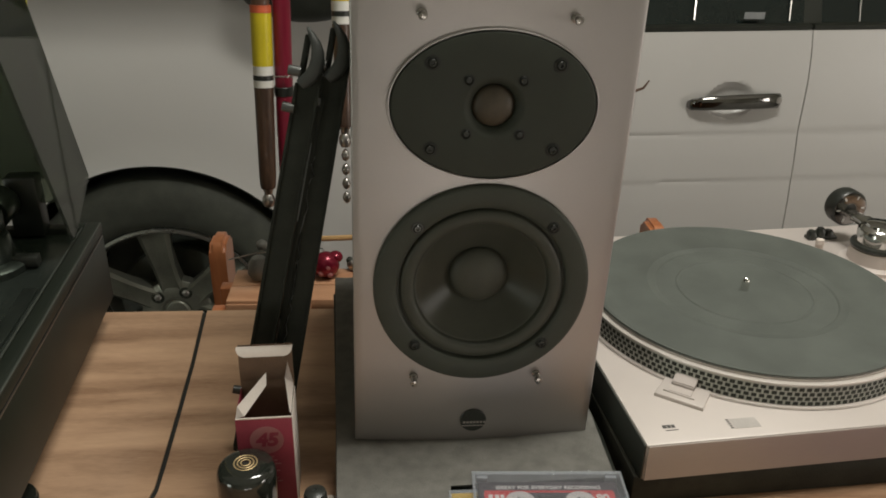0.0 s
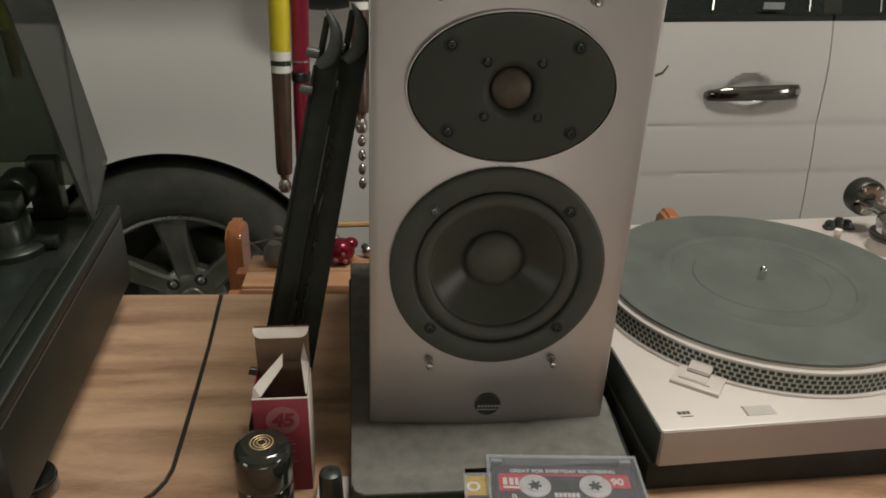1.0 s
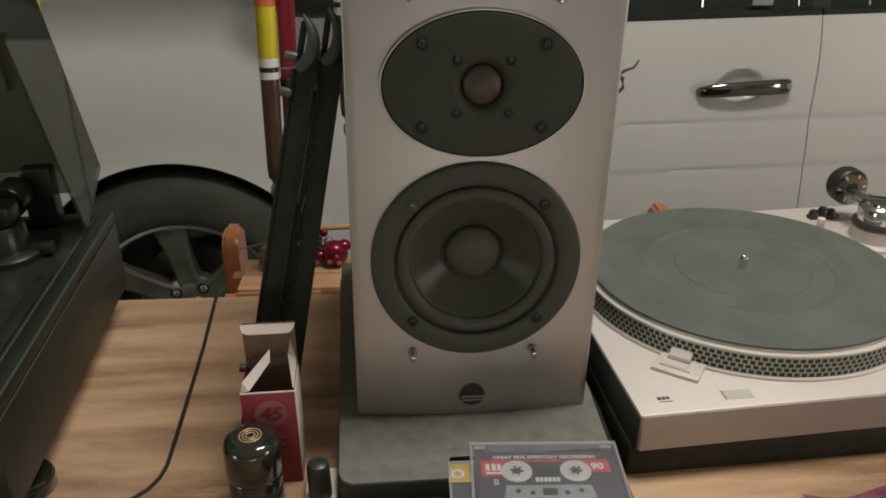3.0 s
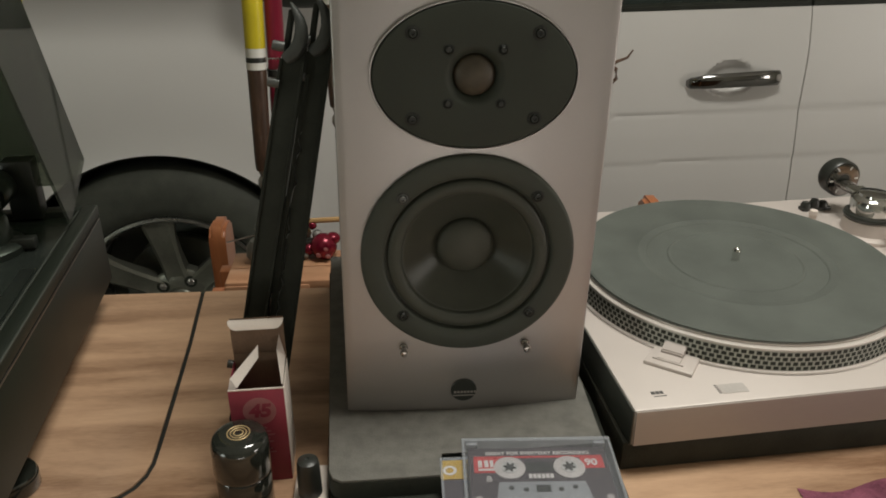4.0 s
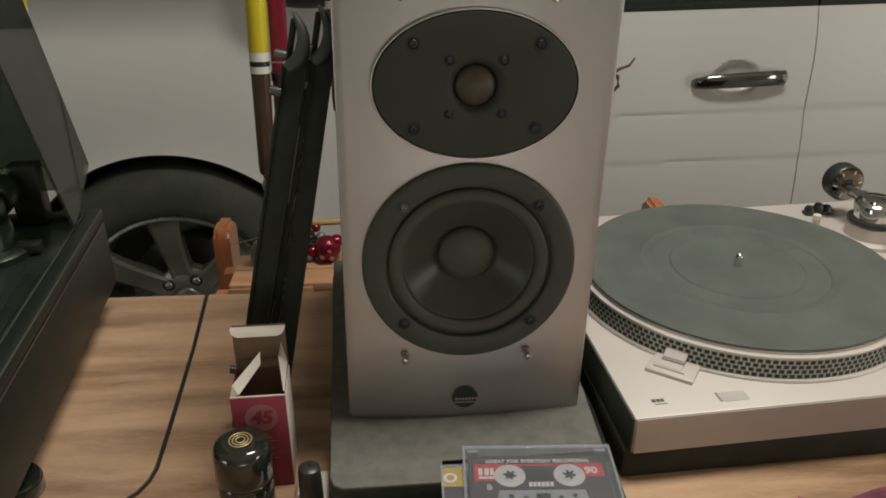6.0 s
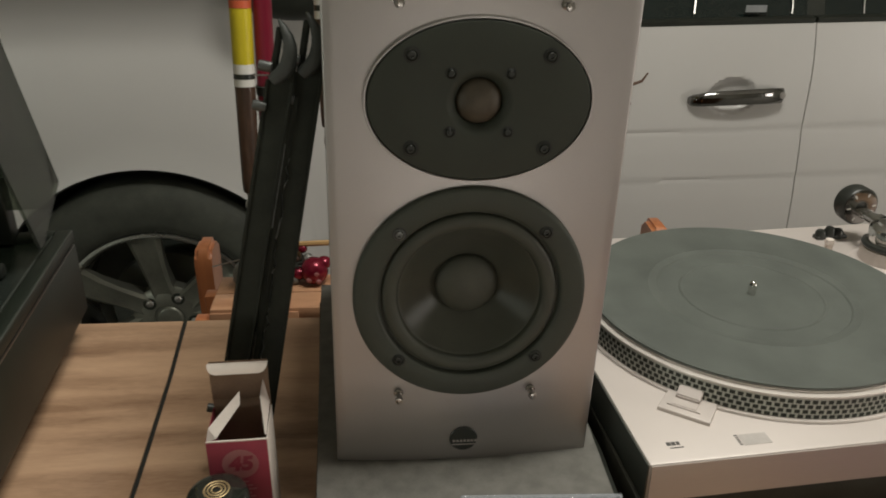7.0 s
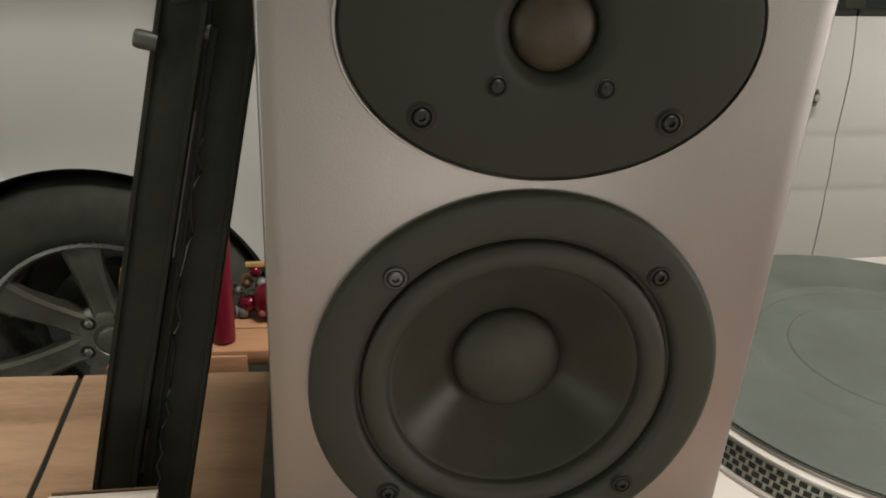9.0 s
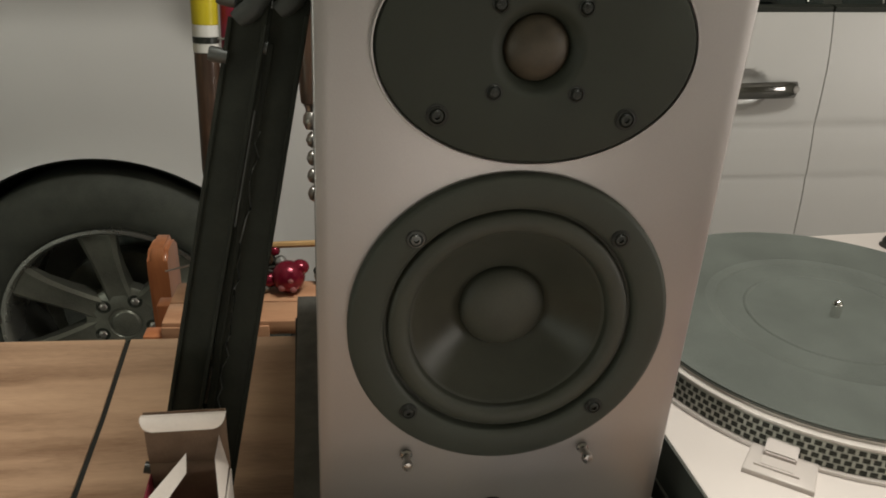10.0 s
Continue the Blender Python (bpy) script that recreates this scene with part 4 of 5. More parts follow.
# ---------------------------------------------------------------- black forked bars leaning behind the carton
def forked_bar(foot, top, half, group, seam=False):
    foot, top = Vector(foot), Vector(top)
    axis = (top - foot)
    length = axis.length
    zq = axis.normalized()
    xq = Vector((1, 0, 0))
    xq = (xq - zq * xq.dot(zq)).normalized()
    yq = zq.cross(xq)
    m = Matrix(((xq.x, yq.x, zq.x, foot.x), (xq.y, yq.y, zq.y, foot.y), (xq.z, yq.z, zq.z, foot.z), (0, 0, 0, 1)))
    t = thing("forked_bar", m, "black metal bar with a curved fork at its top, leaning", "bar", group)
    # channel profile
    bm = box(-half, half, -0.0035, 0.0055, 0, length, 0.0012)
    for v in bm.verts:
        if v.co.z > length - 0.004:
            v.co.z += 0.0025 + 0.0075 * v.co.x / half
    part("channel", bm, M_BARBLACK, t)
    part("edge_rail", box(-half - 0.0004, -half + 0.0018, -0.0050, -0.0037, 0.005, length - 0.004, 0.0005), M_BARBLACK, t)
    part("edge_rail", box(half - 0.0018, half + 0.0004, -0.0050, -0.0037, 0.005, length - 0.004, 0.0005), M_BARBLACK, t)
    # curved fork: a crescent opening to one side
    own = bmesh.new()
    rings = []
    spine = ((-0.0052, -0.006, 0.0030), (-0.0026, -0.0035, 0.0042), (0.0012, 0.0025, 0.0047), (0.0034, 0.0100, 0.0049), (0.0038, 0.0180, 0.0048), (0.0026, 0.0250, 0.0043), (0.0000, 0.0315, 0.0034), (-0.0038, 0.0372, 0.0022), (-0.0076, 0.0420, 0.0006))
    for k, (x, h, w) in enumerate(spine):
        u = k / (len(spine) - 1)
        y = -0.0035 - 0.002 * math.sin(math.pi * u) + 0.010 * u ** 2
        rings.append([own.verts.new((x + dx * w, y + dy * (0.0040 - 0.0020 * u), length + 0.8 * h - dx * w * (0.75 - 1.3 * u))) for dx, dy in ((-1, -0.5), (-0.5, -1), (0.5, -1), (1, -0.5), (1, 0.5), (0.5, 1), (-0.5, 1), (-1, 0.5))])
    for a, b in zip(rings, rings[1:]):
        for k in range(8):
            own.faces.new((a[k], a[(k + 1) % 8], b[(k + 1) % 8], b[k]))
    own.faces.new(rings[0])
    own.faces.new(rings[-1])
    part("fork", own, M_FORKGREY, t, smooth=60)
    if not seam:
        # web that closes the gap to the neighbouring bar, with two bright strips on its edge
        part("web", box(half + 0.0002, half + 0.0046, 0.0002, 0.0054, 0.0, length - 0.012, 0.0006), M_BARBLACK, t)
        part("slot_strip", box(half + 0.0004, half + 0.0012, -0.0006, 0.0001, length - 0.105, length - 0.045), M_BOLT, t, "thin bright strip")
        part("slot_strip", box(half + 0.0004, half + 0.0016, -0.0006, 0.0001, 0.100, 0.122), M_STEEL, t, "thin bright strip")
    part("fork_back", box(-half + 0.0004, -half + 0.0050, 0.0040, 0.0085, length - 0.030, length + 0.029, 0.0012), M_BARBLACK, t)
    for z in (length + 0.0035, length - 0.0225):
        part("cross_bolt", lathe([(0, 0), (0.0032, 0), (0.0036, 0.0012), (0.0036, 0.0085), (0, 0.0090)], 14, "x"), M_BOLT, t, "steel cross bolt", pose(-half - 0.0066, -0.0030, z))
    if seam:
        rnd = random.Random(8)
        pts = [(-half + 0.0040 + rnd.uniform(-0.0015, 0.0015), -0.0041, 0.085 + 0.0065 * k) for k in range(26)]
        part("crinkled_edge", tube(pts, 0.0004, 5), M_BOLT, t, "crinkled grey edge of tape")
    part("lower_bolt", lathe([(0, 0), (0.0034, 0), (0.0034, 0.009), (0, 0.009)], 14, "x"), M_BLACK, t, "", pose(-half - 0.008, -0.001, 0.055))
    return t


forked_bar((-0.1458, 0.5321, TOP + 0.001), (-0.0804, 0.5641, 1.0685), 0.0086, "leaning bars")
forked_bar((-0.1213, 0.5375, TOP + 0.001), (-0.0620, 0.5688, 1.0720), 0.0092, "leaning bars", True)

# ---------------------------------------------------------------- wooden rack behind the table with tackle on it
RZ = 0.722
rack = thing("wooden_rack", pose(0, 0, 0), "varnished wooden rack with rounded end boards behind the table", "rack")


def end_board(x, EZ):
    o = 0.175
    out = [(0.868, RZ - 0.20), (0.868, RZ + 0.030)] + [(0.868 + 0.022 - 0.022 * math.cos(radians(a)), RZ + 0.045 + 0.030 * math.sin(radians(a))) for a in range(0, 91, 15)] + [(0.938 + 0.022 * math.sin(radians(a)), RZ + 0.045 + 0.030 * math.cos(radians(a))) for a in range(0, 91, 15)] + [(0.960, RZ + 0.030), (0.960, RZ - 0.20)]
    bm = bmesh.new()
    a = [bm.verts.new((x - 0.0120, 0.868 + (y - 0.868) * 0.62 + o + 0.010, z - RZ + EZ)) for y, z in out]
    b = [bm.verts.new((x + 0.0120, 0.868 + (y - 0.868) * 0.62 + o + 0.010, z - RZ + EZ)) for y, z in out]
    fa, fb = bm.faces.new(a), bm.faces.new(list(reversed(b)))
    for i in range(len(out)):
        j = (i + 1) % len(out)
        bm.faces.new((a[i], b[i], b[j], a[j]))
    bmesh.ops.bevel(bm, geom=list(fa.edges) + list(fb.edges), offset=0.0055, segments=3, affect="EDGES", clamp_overlap=True)
    return bm


for x, ez in ((-0.2690, 0.640), (0.3780, 0.656)):
    part("end_board", end_board(x, ez), M_ORANGEWOOD, rack, "orange varnished end board with a rounded top")
for x in (-0.2520, 0.3530):
    part("side_rail", box(x - 0.008, x + 0.008, 0.880, 1.130, RZ - 0.20, RZ - 0.17, 0.002), M_ORANGEWOOD, rack)
for y0, y1 in ((0.872, 0.912), (0.9135, 0.958)):
    part("slat", box(-0.2238, 0.3588, y0, y1, RZ - 0.016, RZ, 0.002), M_PALEWOOD, rack)
part("front_rail", box(-0.2238, -0.120, 0.8690, 0.8715, RZ - 0.040, RZ - 0.004, 0.001), M_PALEWOOD, rack)
part("front_rail", box(-0.085, 0.3588, 0.8690, 0.8715, RZ - 0.040, RZ - 0.004, 0.001), M_PALEWOOD, rack)
for x in (-0.2340, 0.3350):
    for y in (0.884, 0.946):
        part("leg", box(x - 0.010, x + 0.010, y - 0.010, y + 0.010, FLOOR, RZ - 0.0165, 0.002), M_ORANGEWOOD, rack)

lure = thing("red_lure", pose(-0.1050, 0.9350, RZ), "shiny dark red fishing lure on the wooden rack", "lure")
bm = bmesh.new()
for dx, dy, dz, r, s in ((0, 0, 0.017, 0.0175, 1.0), (-0.020, 0.003, 0.013, 0.011, 0.8), (0.012, 0.004, 0.026, 0.010, 0.8)):
    lathe([(r * math.cos(radians(a)), s * r * math.sin(radians(a))) for a in range(-90, 91, 15)], 20, bm=bm, m=Matrix.Translation((dx, dy, dz)))
part("body", bm, M_REDLURE, lure)
for dx, dz in ((0.003, 0.019), (-0.006, 0.011), (0.006, 0.009)):
    part("spot", lathe([(0, 0.0015), (0.0026, 0.001), (0.0036, 0)], 14, "y"), M_PINK, lure, "", pose(dx, -0.0158, dz))
weight = solo("lead_weight", lathe([(0, 0), (0.010, 0.002), (0.0145, 0.010), (0.0135, 0.022), (0.008, 0.031), (0, 0.033)], 20), M_GREYSTONE, pose(-0.1900, 0.930, RZ), "grey rounded lead weight on the rack", "weight")
clutter = thing("tackle_bundle", pose(-0.1350, 0.9450, RZ), "tangle of small dark tackle and hooks", "tackle")
rnd = random.Random(4)
for i in range(9):
    x, y = rnd.uniform(-0.03, 0.12), rnd.uniform(-0.015, 0.015)
    r = rnd.uniform(0.005, 0.009)
    part("bead", lathe([(r * math.cos(radians(a)), r + r * math.sin(radians(a))) for a in range(-90, 91, 22)], 12), (M_GREYSTONE, M_MATTEBLACK, M_REDLURE, M_STEEL)[i % 4], clutter, "", pose(x, y, 0))
for i in range(16):
    r = rnd.uniform(0.004, 0.0075)
    part("bead", lathe([(r * math.cos(radians(a)), r * math.sin(radians(a))) for a in range(-90, 91, 22)], 12), (M_MATTEBLACK, M_REDLURE, M_ROD, M_GREYSTONE, M_TAN)[i % 5], clutter, "", pose(rnd.uniform(-0.055, 0.095), rnd.uniform(0.002, 0.012), rnd.uniform(0.006, 0.040)))
for i in range(12):
    x0, y0 = rnd.uniform(-0.04, 0.10), rnd.uniform(-0.01, 0.01)
    pts = [(x0 + 0.012 * math.cos(k * 0.7 + i), y0 + 0.006 * math.sin(k * 0.9 + i), 0.016 + 0.010 * math.sin(k * 0.55 + i * 2)) for k in range(9)]
    part("hook", tube(pts, 0.0012, 6), M_MATTEBLACK, clutter)
stick = solo("wooden_stick", tube([(-0.128, 0.951, RZ + 0.046), (0.02, 0.953, RZ + 0.050), (0.23, 0.953, RZ + 0.048)], 0.0038, 8), M_TAN, Matrix(), "thin tan wooden stick lying over the tackle", "stick")
part("leader", tube([(-0.222, 0.905, RZ + 0.040), (-0.19, 0.918, RZ + 0.043), (-0.165, 0.925, RZ + 0.041)], 0.0009, 6), M_STEEL, clutter, "", pose(0.1350, -0.9450, -RZ))


# ---------------------------------------------------------------- hanging rods
def rod(bottom, top, r, yellow_from, group, chain):
    bottom, top = Vector(bottom), Vector(top)
    d = top - bottom
    L = d.length
    m = Matrix.Translation(bottom) @ d.to_track_quat("Z", "Y").to_matrix().to_4x4()
    t = thing("fishing_rod", m, "brown wooden rod with white rings and a yellow sleeve", "rod", group)
    y0 = yellow_from
    part("grip", lathe([(0, 0.0), (r * 0.75, 0.0), (r * 0.8, 0.003), (r * 0.86, 0.012), (r * 0.9, 0.05), (r * 0.97, y0), (0, y0)], 24), M_ROD, t)
    part("ring", lathe([(r * 1.0, y0 + 0.0003), (r * 1.0, y0 + 0.008)], 24), M_RING, t, "white ring")
    part("ring", lathe([(r * 1.01, y0 + 0.0082), (r * 1.01, y0 + 0.0135)], 24), M_BLACK, t, "black ring")
    part("ring", lathe([(r * 1.0, y0 + 0.0137), (r * 1.0, y0 + 0.0235)], 24), M_RING, t, "white ring")
    part("sleeve", lathe([(r * 1.0, y0 + 0.0237), (r * 1.03, y0 + 0.080), (0, y0 + 0.080)], 24), M_YELLOW, t, "bright yellow sleeve")
    part("sleeve_mark", box(-r * 0.5, r * 0.15, -r * 1.045, -r * 1.0, y0 + 0.045, y0 + 0.050), M_DARKPRINT, t)
    part("band", lathe([(r * 1.04, y0 + 0.0803), (r * 1.04, y0 + 0.0880), (0, y0 + 0.088)], 24), M_ORANGE, t, "orange band")
    part("shaft", lathe([(r * 0.9, y0 + 0.0882), (r * 0.6, L), (0, L)], 16), M_ROD, t)
    part("ferrule", lathe([(0, -0.024), (r * 0.45, -0.0225), (r * 0.68, -0.017), (r * 0.62, -0.011), (r * 0.40, -0.0075), (r * 0.45, -0.004), (r * 0.62, -0.0005), (0, -0.0002)], 16), M_STEEL, t, "steel end ferrule")
    for i in range(chain):
        h = -0.0245 - 0.0162 * i
        q = part("bead", lathe([(0, h - 0.015), (0.0034, h - 0.0125), (0.0050, h - 0.0078), (0.0034, h - 0.003), (0, h)], 12), M_STEEL, t, "dull metal bead")
    return t


rod((-0.1638, 0.8862, 0.8640), (-0.1480, 0.9700, 1.75), 0.0112, 0.1165, "rods behind the table", 0)
rod((-0.0715, 0.8620, 0.9450), (-0.0740, 0.9600, 1.75), 0.0105, 0.109, "rods behind the table", 4)
# Added rod behind the deck, modelling the ringed rod's reflection in the cover.
rod((-0.4005, 0.8580, 0.9270), (-0.4160, 1.0200, 2.4190), 0.0105, 0.109, "rods behind the table", 0)
# Likewise a solid stand-in for the yellow sleeve mirrored in the cover.
yel = thing("yellow_rod_reflection", pose(0, 0, 0), "added yellow rod with a tan tip, standing in for a reflection in the cover", "rod", "rods behind the table")
part("shaft", tube([(-0.4290, 0.8520, 1.0330), (-0.4360, 0.8800, 1.20), (-0.5000, 1.0600, 2.4190)], 0.0095, 16), M_YELLOW, yel)
part("tip", tube([(-0.4262, 0.8440, 0.9850), (-0.4280, 0.8490, 1.0150), (-0.42895, 0.8518, 1.0320)], 0.0080, 16, taper=[0.55, 0.85, 1.0]), M_TAN, yel, "tan wooden tip")
red = thing("red_rod", pose(0, 0, 0), "red lacquered rod with a wire clip", "rod", "rods behind the table")
part("shaft", tube([(-0.142, 0.890, RZ + 0.002), (-0.1415, 0.905, 0.93), (-0.139, 0.915, 1.06), (-0.132, 0.955, 1.75)], 0.0100, 16), M_REDROD, red)
part("clip", tube([(-0.1530 + 0.0005 * k, 0.8960 + 0.0012 * math.sin(k), 0.992 + 0.0015 * math.sin(k * 0.8)) for k in range(0, 52, 4)], 0.0011, 6), M_STEEL, red, "twisted wire clip")
part("collar", lathe([(0.0102, 0), (0.0112, 0.001), (0.0112, 0.010), (0.0102, 0.011)], 20), M_BLACK, red, "", pose(-0.1410, 0.9085, 0.968))

# ---------------------------------------------------------------- the dark deck with its cover open
DK = pose(-0.3065, 0.7440, 0.7856, 0, 0, 4.6)
deck = thing("dark_turntable", DK, "charcoal record deck with its smoked dust cover raised", "turntable")
D0, D1 = 0.0145, 0.0985
part("body", box(-0.43, 0, -0.340, 0.0, D0, D1 - 0.012, 0.003), M_DECK, deck, "charcoal deck body")
for x0, x1, y0, y1 in ((-0.014, 0, -0.340, 0), (-0.43, -0.416, -0.340, 0), (-0.4155, -0.0145, -0.340, -0.326), (-0.4155, -0.0145, -0.014, 0)):
    part("rim", box(x0, x1, y0, y1, D1 - 0.0119, D1, 0.0018), M_DECK, deck)
# Two paler strips paint the highlights along the rim's outer and inner edges.
part("edge_line", box(-0.0014, 0.0003, -0.337, -0.003, D1 - 0.0012, D1 + 0.0002, 0.0003), M_SIDEGREY, deck, "pale line painting the highlight on the rim edge")
part("edge_line", box(-0.0156, -0.0141, -0.326, -0.014, D1 - 0.0010, D1 + 0.0003, 0.0003), M_SIDEGREY, deck, "pale line painting the highlight on the rim edge")
part("top_plate", box(-0.4150, -0.0150, -0.3255, -0.0145, D1 - 0.0118, D1 - 0.006, 0.0008), M_DECKTOP, deck, "glossy dark top plate")
part("edge_line", box(-0.0006, 0.0004, -0.334, -0.006, D1 - 0.0135, D1 - 0.0125), M_STEEL, deck)
for x in (-0.045, -0.39):
    for y in (-0.045, -0.295):
        part("rubber_foot", lathe([(0, TOP - 0.7856), (0.020, TOP - 0.7856), (0.022, TOP - 0.7816), (0.020, D0 - 0.0002), (0, D0 - 0.0002)], 24), M_GLOSSBLACK, deck, "", pose(x, y, 0))
part("platter", lathe([(0, 0.018), (0.14, 0.018), (0.148, 0.016), (0.150, 0.004), (0.15, 0.0), (0, 0.0)], 96), M_DECKTOP, deck, "dark platter", pose(-0.235, -0.170, D1 - 0.0058))
base = part("arm_base", lathe([(0.032, 0), (0.032, 0.006), (0.028, 0.009), (0.022, 0.010), (0.021, 0.030), (0.019, 0.033), (0, 0.033)], 40), M_GREENMETAL, deck, "dull metal tonearm base", pose(-0.075, -0.085, D1 - 0.0058))
part("counterweight", lathe([(0, 0), (0.015, 0), (0.0165, 0.002), (0.0165, 0.030), (0.015, 0.032), (0, 0.032)], 32, "y"), M_GREENMETAL, base, "", pose(0.0, 0.055, 0.042))
part("arm_tube", tube([(0, 0.03, 0.042), (0, -0.02, 0.042), (0.0, -0.12, 0.040), (-0.018, -0.19, 0.036)], 0.0045, 10), M_GREENMETAL, base)
part("arm_block", box(-0.016, 0.016, -0.014, 0.014, 0.0332, 0.052, 0.003), M_GREENMETAL, base)
part("lever", box(0.018, 0.042, -0.006, 0.006, 0.002, 0.012, 0.002), M_BLACK, base)
part("slider", box(-0.034, -0.022, -0.30, -0.13, D1 - 0.0059, D1 - 0.0035, 0.0006), M_GREENMETAL, deck)
# cover: a shallow box without a bottom, hinged at the rear
CV = Matrix.Translation((0, -0.062, D1 + 0.0060)) @ Matrix.Rotation(radians(-65), 4, "X")
W, DEP, HT, TH = 0.410, 0.330, 0.085, 0.003
cover = part("dust_cover", box(-W - 0.008, -0.008, -DEP, -0.001, HT - TH, HT, 0.0012), M_SMOKEDARK, deck, "smoked acrylic dust cover", CV)


def cover_side(x):
    # side wall slopes at the hinge end
    pts = [(-DEP, 0.0), (-DEP, HT - TH), (-0.001, HT - TH), (-0.001, 0.002), (-0.003, 0.0)]
    bm = bmesh.new()
    a = [bm.verts.new((x, y, z)) for y, z in pts]
    b = [bm.verts.new((x + TH, y, z)) for y, z in pts]
    bm.faces.new(a)
    bm.faces.new(list(reversed(b)))
    for i in range(5):
        bm.faces.new((a[i], b[i], b[(i + 1) % 5], a[(i + 1) % 5]))
    return bm


part("cover_side", cover_side(-0.008 - TH), M_SMOKE, cover, smooth=0)
part("cover_side", cover_side(-W - 0.008), M_SMOKE, cover, smooth=0)
part("cover_front", box(-W - 0.0045, -0.0115, -DEP, -DEP + TH, 0, HT - TH - 0.0005), M_SMOKE, cover)
part("cover_back", box(-W - 0.0045, -0.0115, -TH - 0.001, -0.001, 0.050, HT - TH - 0.0005), M_SMOKE, cover)
for x in (-0.060, -0.36):
    part("hinge", box(x - 0.014, x + 0.014, -0.022, -0.003, D1 - 0.004, D1 + 0.055, 0.002), M_BLACK, deck)

# ---------------------------------------------------------------- the white car
car = thing("car", pose(0, 0, FLOOR), "white car parked in the garage, seen from its side", "car")
CY = 1.68
WX, WZC, AR = -0.53, 0.258, 0.357


def skin(x, z):
    """Depth of the car's flank: bulged, with two pressed lines and an overhanging shoulder in front."""
    y = CY + 0.030 * ((z - 0.62) / 0.35) ** 2
    if x < -0.05:
        f = min(1, (-0.05 - x) / 0.25)
        if z > 0.85:
            y -= f * 4.2 * (z - 0.85) ** 2
    # pressed lines on the doors
    if x > -0.08:
        slope = 0.026 * (x - 0.7)
        for zc, dep in ((0.684 + slope, 0.0018), (0.571 + slope, 0.0018)):
            dz = z - zc
            if -0.05 < dz < 0.0:
                y += dep * (1 + dz / 0.05)
            y += 0.0010 * math.exp(-(dz / 0.004) ** 2)
    # flare at the wheel arch
    d = math.hypot(x - WX, z - WZC)
    if d < AR + 0.07:
        y -= 0.007 * (1 - max(0, d - AR) / 0.07) ** 2
    # finger hollow behind the handle
    hx, hz = (x - 0.735) / 0.052, (z - 0.759) / 0.038
    e = hx * hx + hz * hz
    if e < 1:
        y += 0.022 * (1 - e) ** 0.6
    return y


def panel(xa, xb, za, zb, nx, nz, cut_arch=False, right=None):
    bm = bmesh.new()
    rows = []
    for j in range(nz + 1):
        row = []
        for i in range(nx + 1):
            z = za + (zb(xa + (xb - xa) * i / nx) - za) * j / nz if callable(zb) else za + (zb - za) * j / nz
            x1, x0 = xb, xa
            if right:
                x1 = right(z)
            x = x0 + (x1 - x0) * i / nx
            row.append((x, z))
        rows.append(row)
    if cut_arch:
        # squeeze the grid so that its lower rim follows the arch
        for i in range(nx + 1):
            x = xa + (xb - xa) * i / nx
            low = za
            if abs(x - WX) < AR:
                low = max(za, WZC + math.sqrt(AR * AR - (x - WX) ** 2))
            top = zb(x) if callable(zb) else zb
            for j in range(nz + 1):
                rows[j][i] = (x, low + (top - low) * j / nz)
    vs = [[bm.verts.new((x, skin(x, z), z - FLOOR)) for x, z in row] for row in rows]
    for j in range(nz):
        for i in range(nx):
            bm.faces.new((vs[j][i], vs[j][i + 1], vs[j + 1][i + 1], vs[j + 1][i]))
    edge = [e for e in bm.edges if e.is_boundary]
    ext = bmesh.ops.extrude_edge_only(bm, edges=edge)
    for v in ext["geom"]:
        if isinstance(v, bmesh.types.BMVert):
            v.co.y += 0.022
    return bm


def sill(x):
    return 0.909 + 0.020 * (x - 0.9)


def gap(z):
    """The shut line between the doors, leaning and curving near the window."""
    return 0.9200 - 0.068 * (z - 0.44) + 0.016 * max(0, (z - 0.70) / 0.22) * (1 - max(0, (z - 0.80) / 0.25)) * 1.3


part("fender", panel(-1.45, -0.084, 0.14, lambda x: 0.965, 150, 34, True), M_CARPAINT, car, "white front fender", smooth=30)
door = part("front_door", panel(-0.080, 0.90, 0.14, sill, 150, 130, right=lambda z: gap(z) - 0.0014), M_CARPAINT, car, "white front door", smooth=30)


def rear_panel():
    bm = bmesh.new()
    nx, nz = 60, 110
    vs = []
    for j in range(nz + 1):
        row = []
        for i in range(nx + 1):
            f = i / nx
            z0 = 0.14 + (sill(1.3) - 0.14) * j / nz
            x = gap(z0) + 0.0014 + (2.0 - gap(z0)) * f
            z = 0.14 + (sill(x) - 0.14) * j / nz
            row.append(bm.verts.new((x, skin(x, z), z - FLOOR)))
        vs.append(row)
    for j in range(nz):
        for i in range(nx):
            bm.faces.new((vs[j][i], vs[j][i + 1], vs[j + 1][i + 1], vs[j + 1][i]))
    edge = [e for e in bm.edges if e.is_boundary]
    for v in bmesh.ops.extrude_edge_only(bm, edges=edge)["geom"]:
        if isinstance(v, bmesh.types.BMVert):
            v.co.y += 0.022
    return bm


part("rear_door", rear_panel(), M_CARPAINT, car, "white rear door", smooth=30)
part("inner_body", box(-0.10, 2.9, CY + 0.085, CY + 1.6, 0.20, 0.95 - FLOOR), M_SEAM, car, "dark inner body")
part("engine_bay", box(-1.42, -0.1005, CY + 0.32, CY + 1.5, 0.25, 0.90 - FLOOR), M_SEAM, car)
part("rear_quarter", box(2.002, 3.0, CY, CY + 1.62, 0.20, 0.95 - FLOOR, 0.03), M_CARPAINT, car)
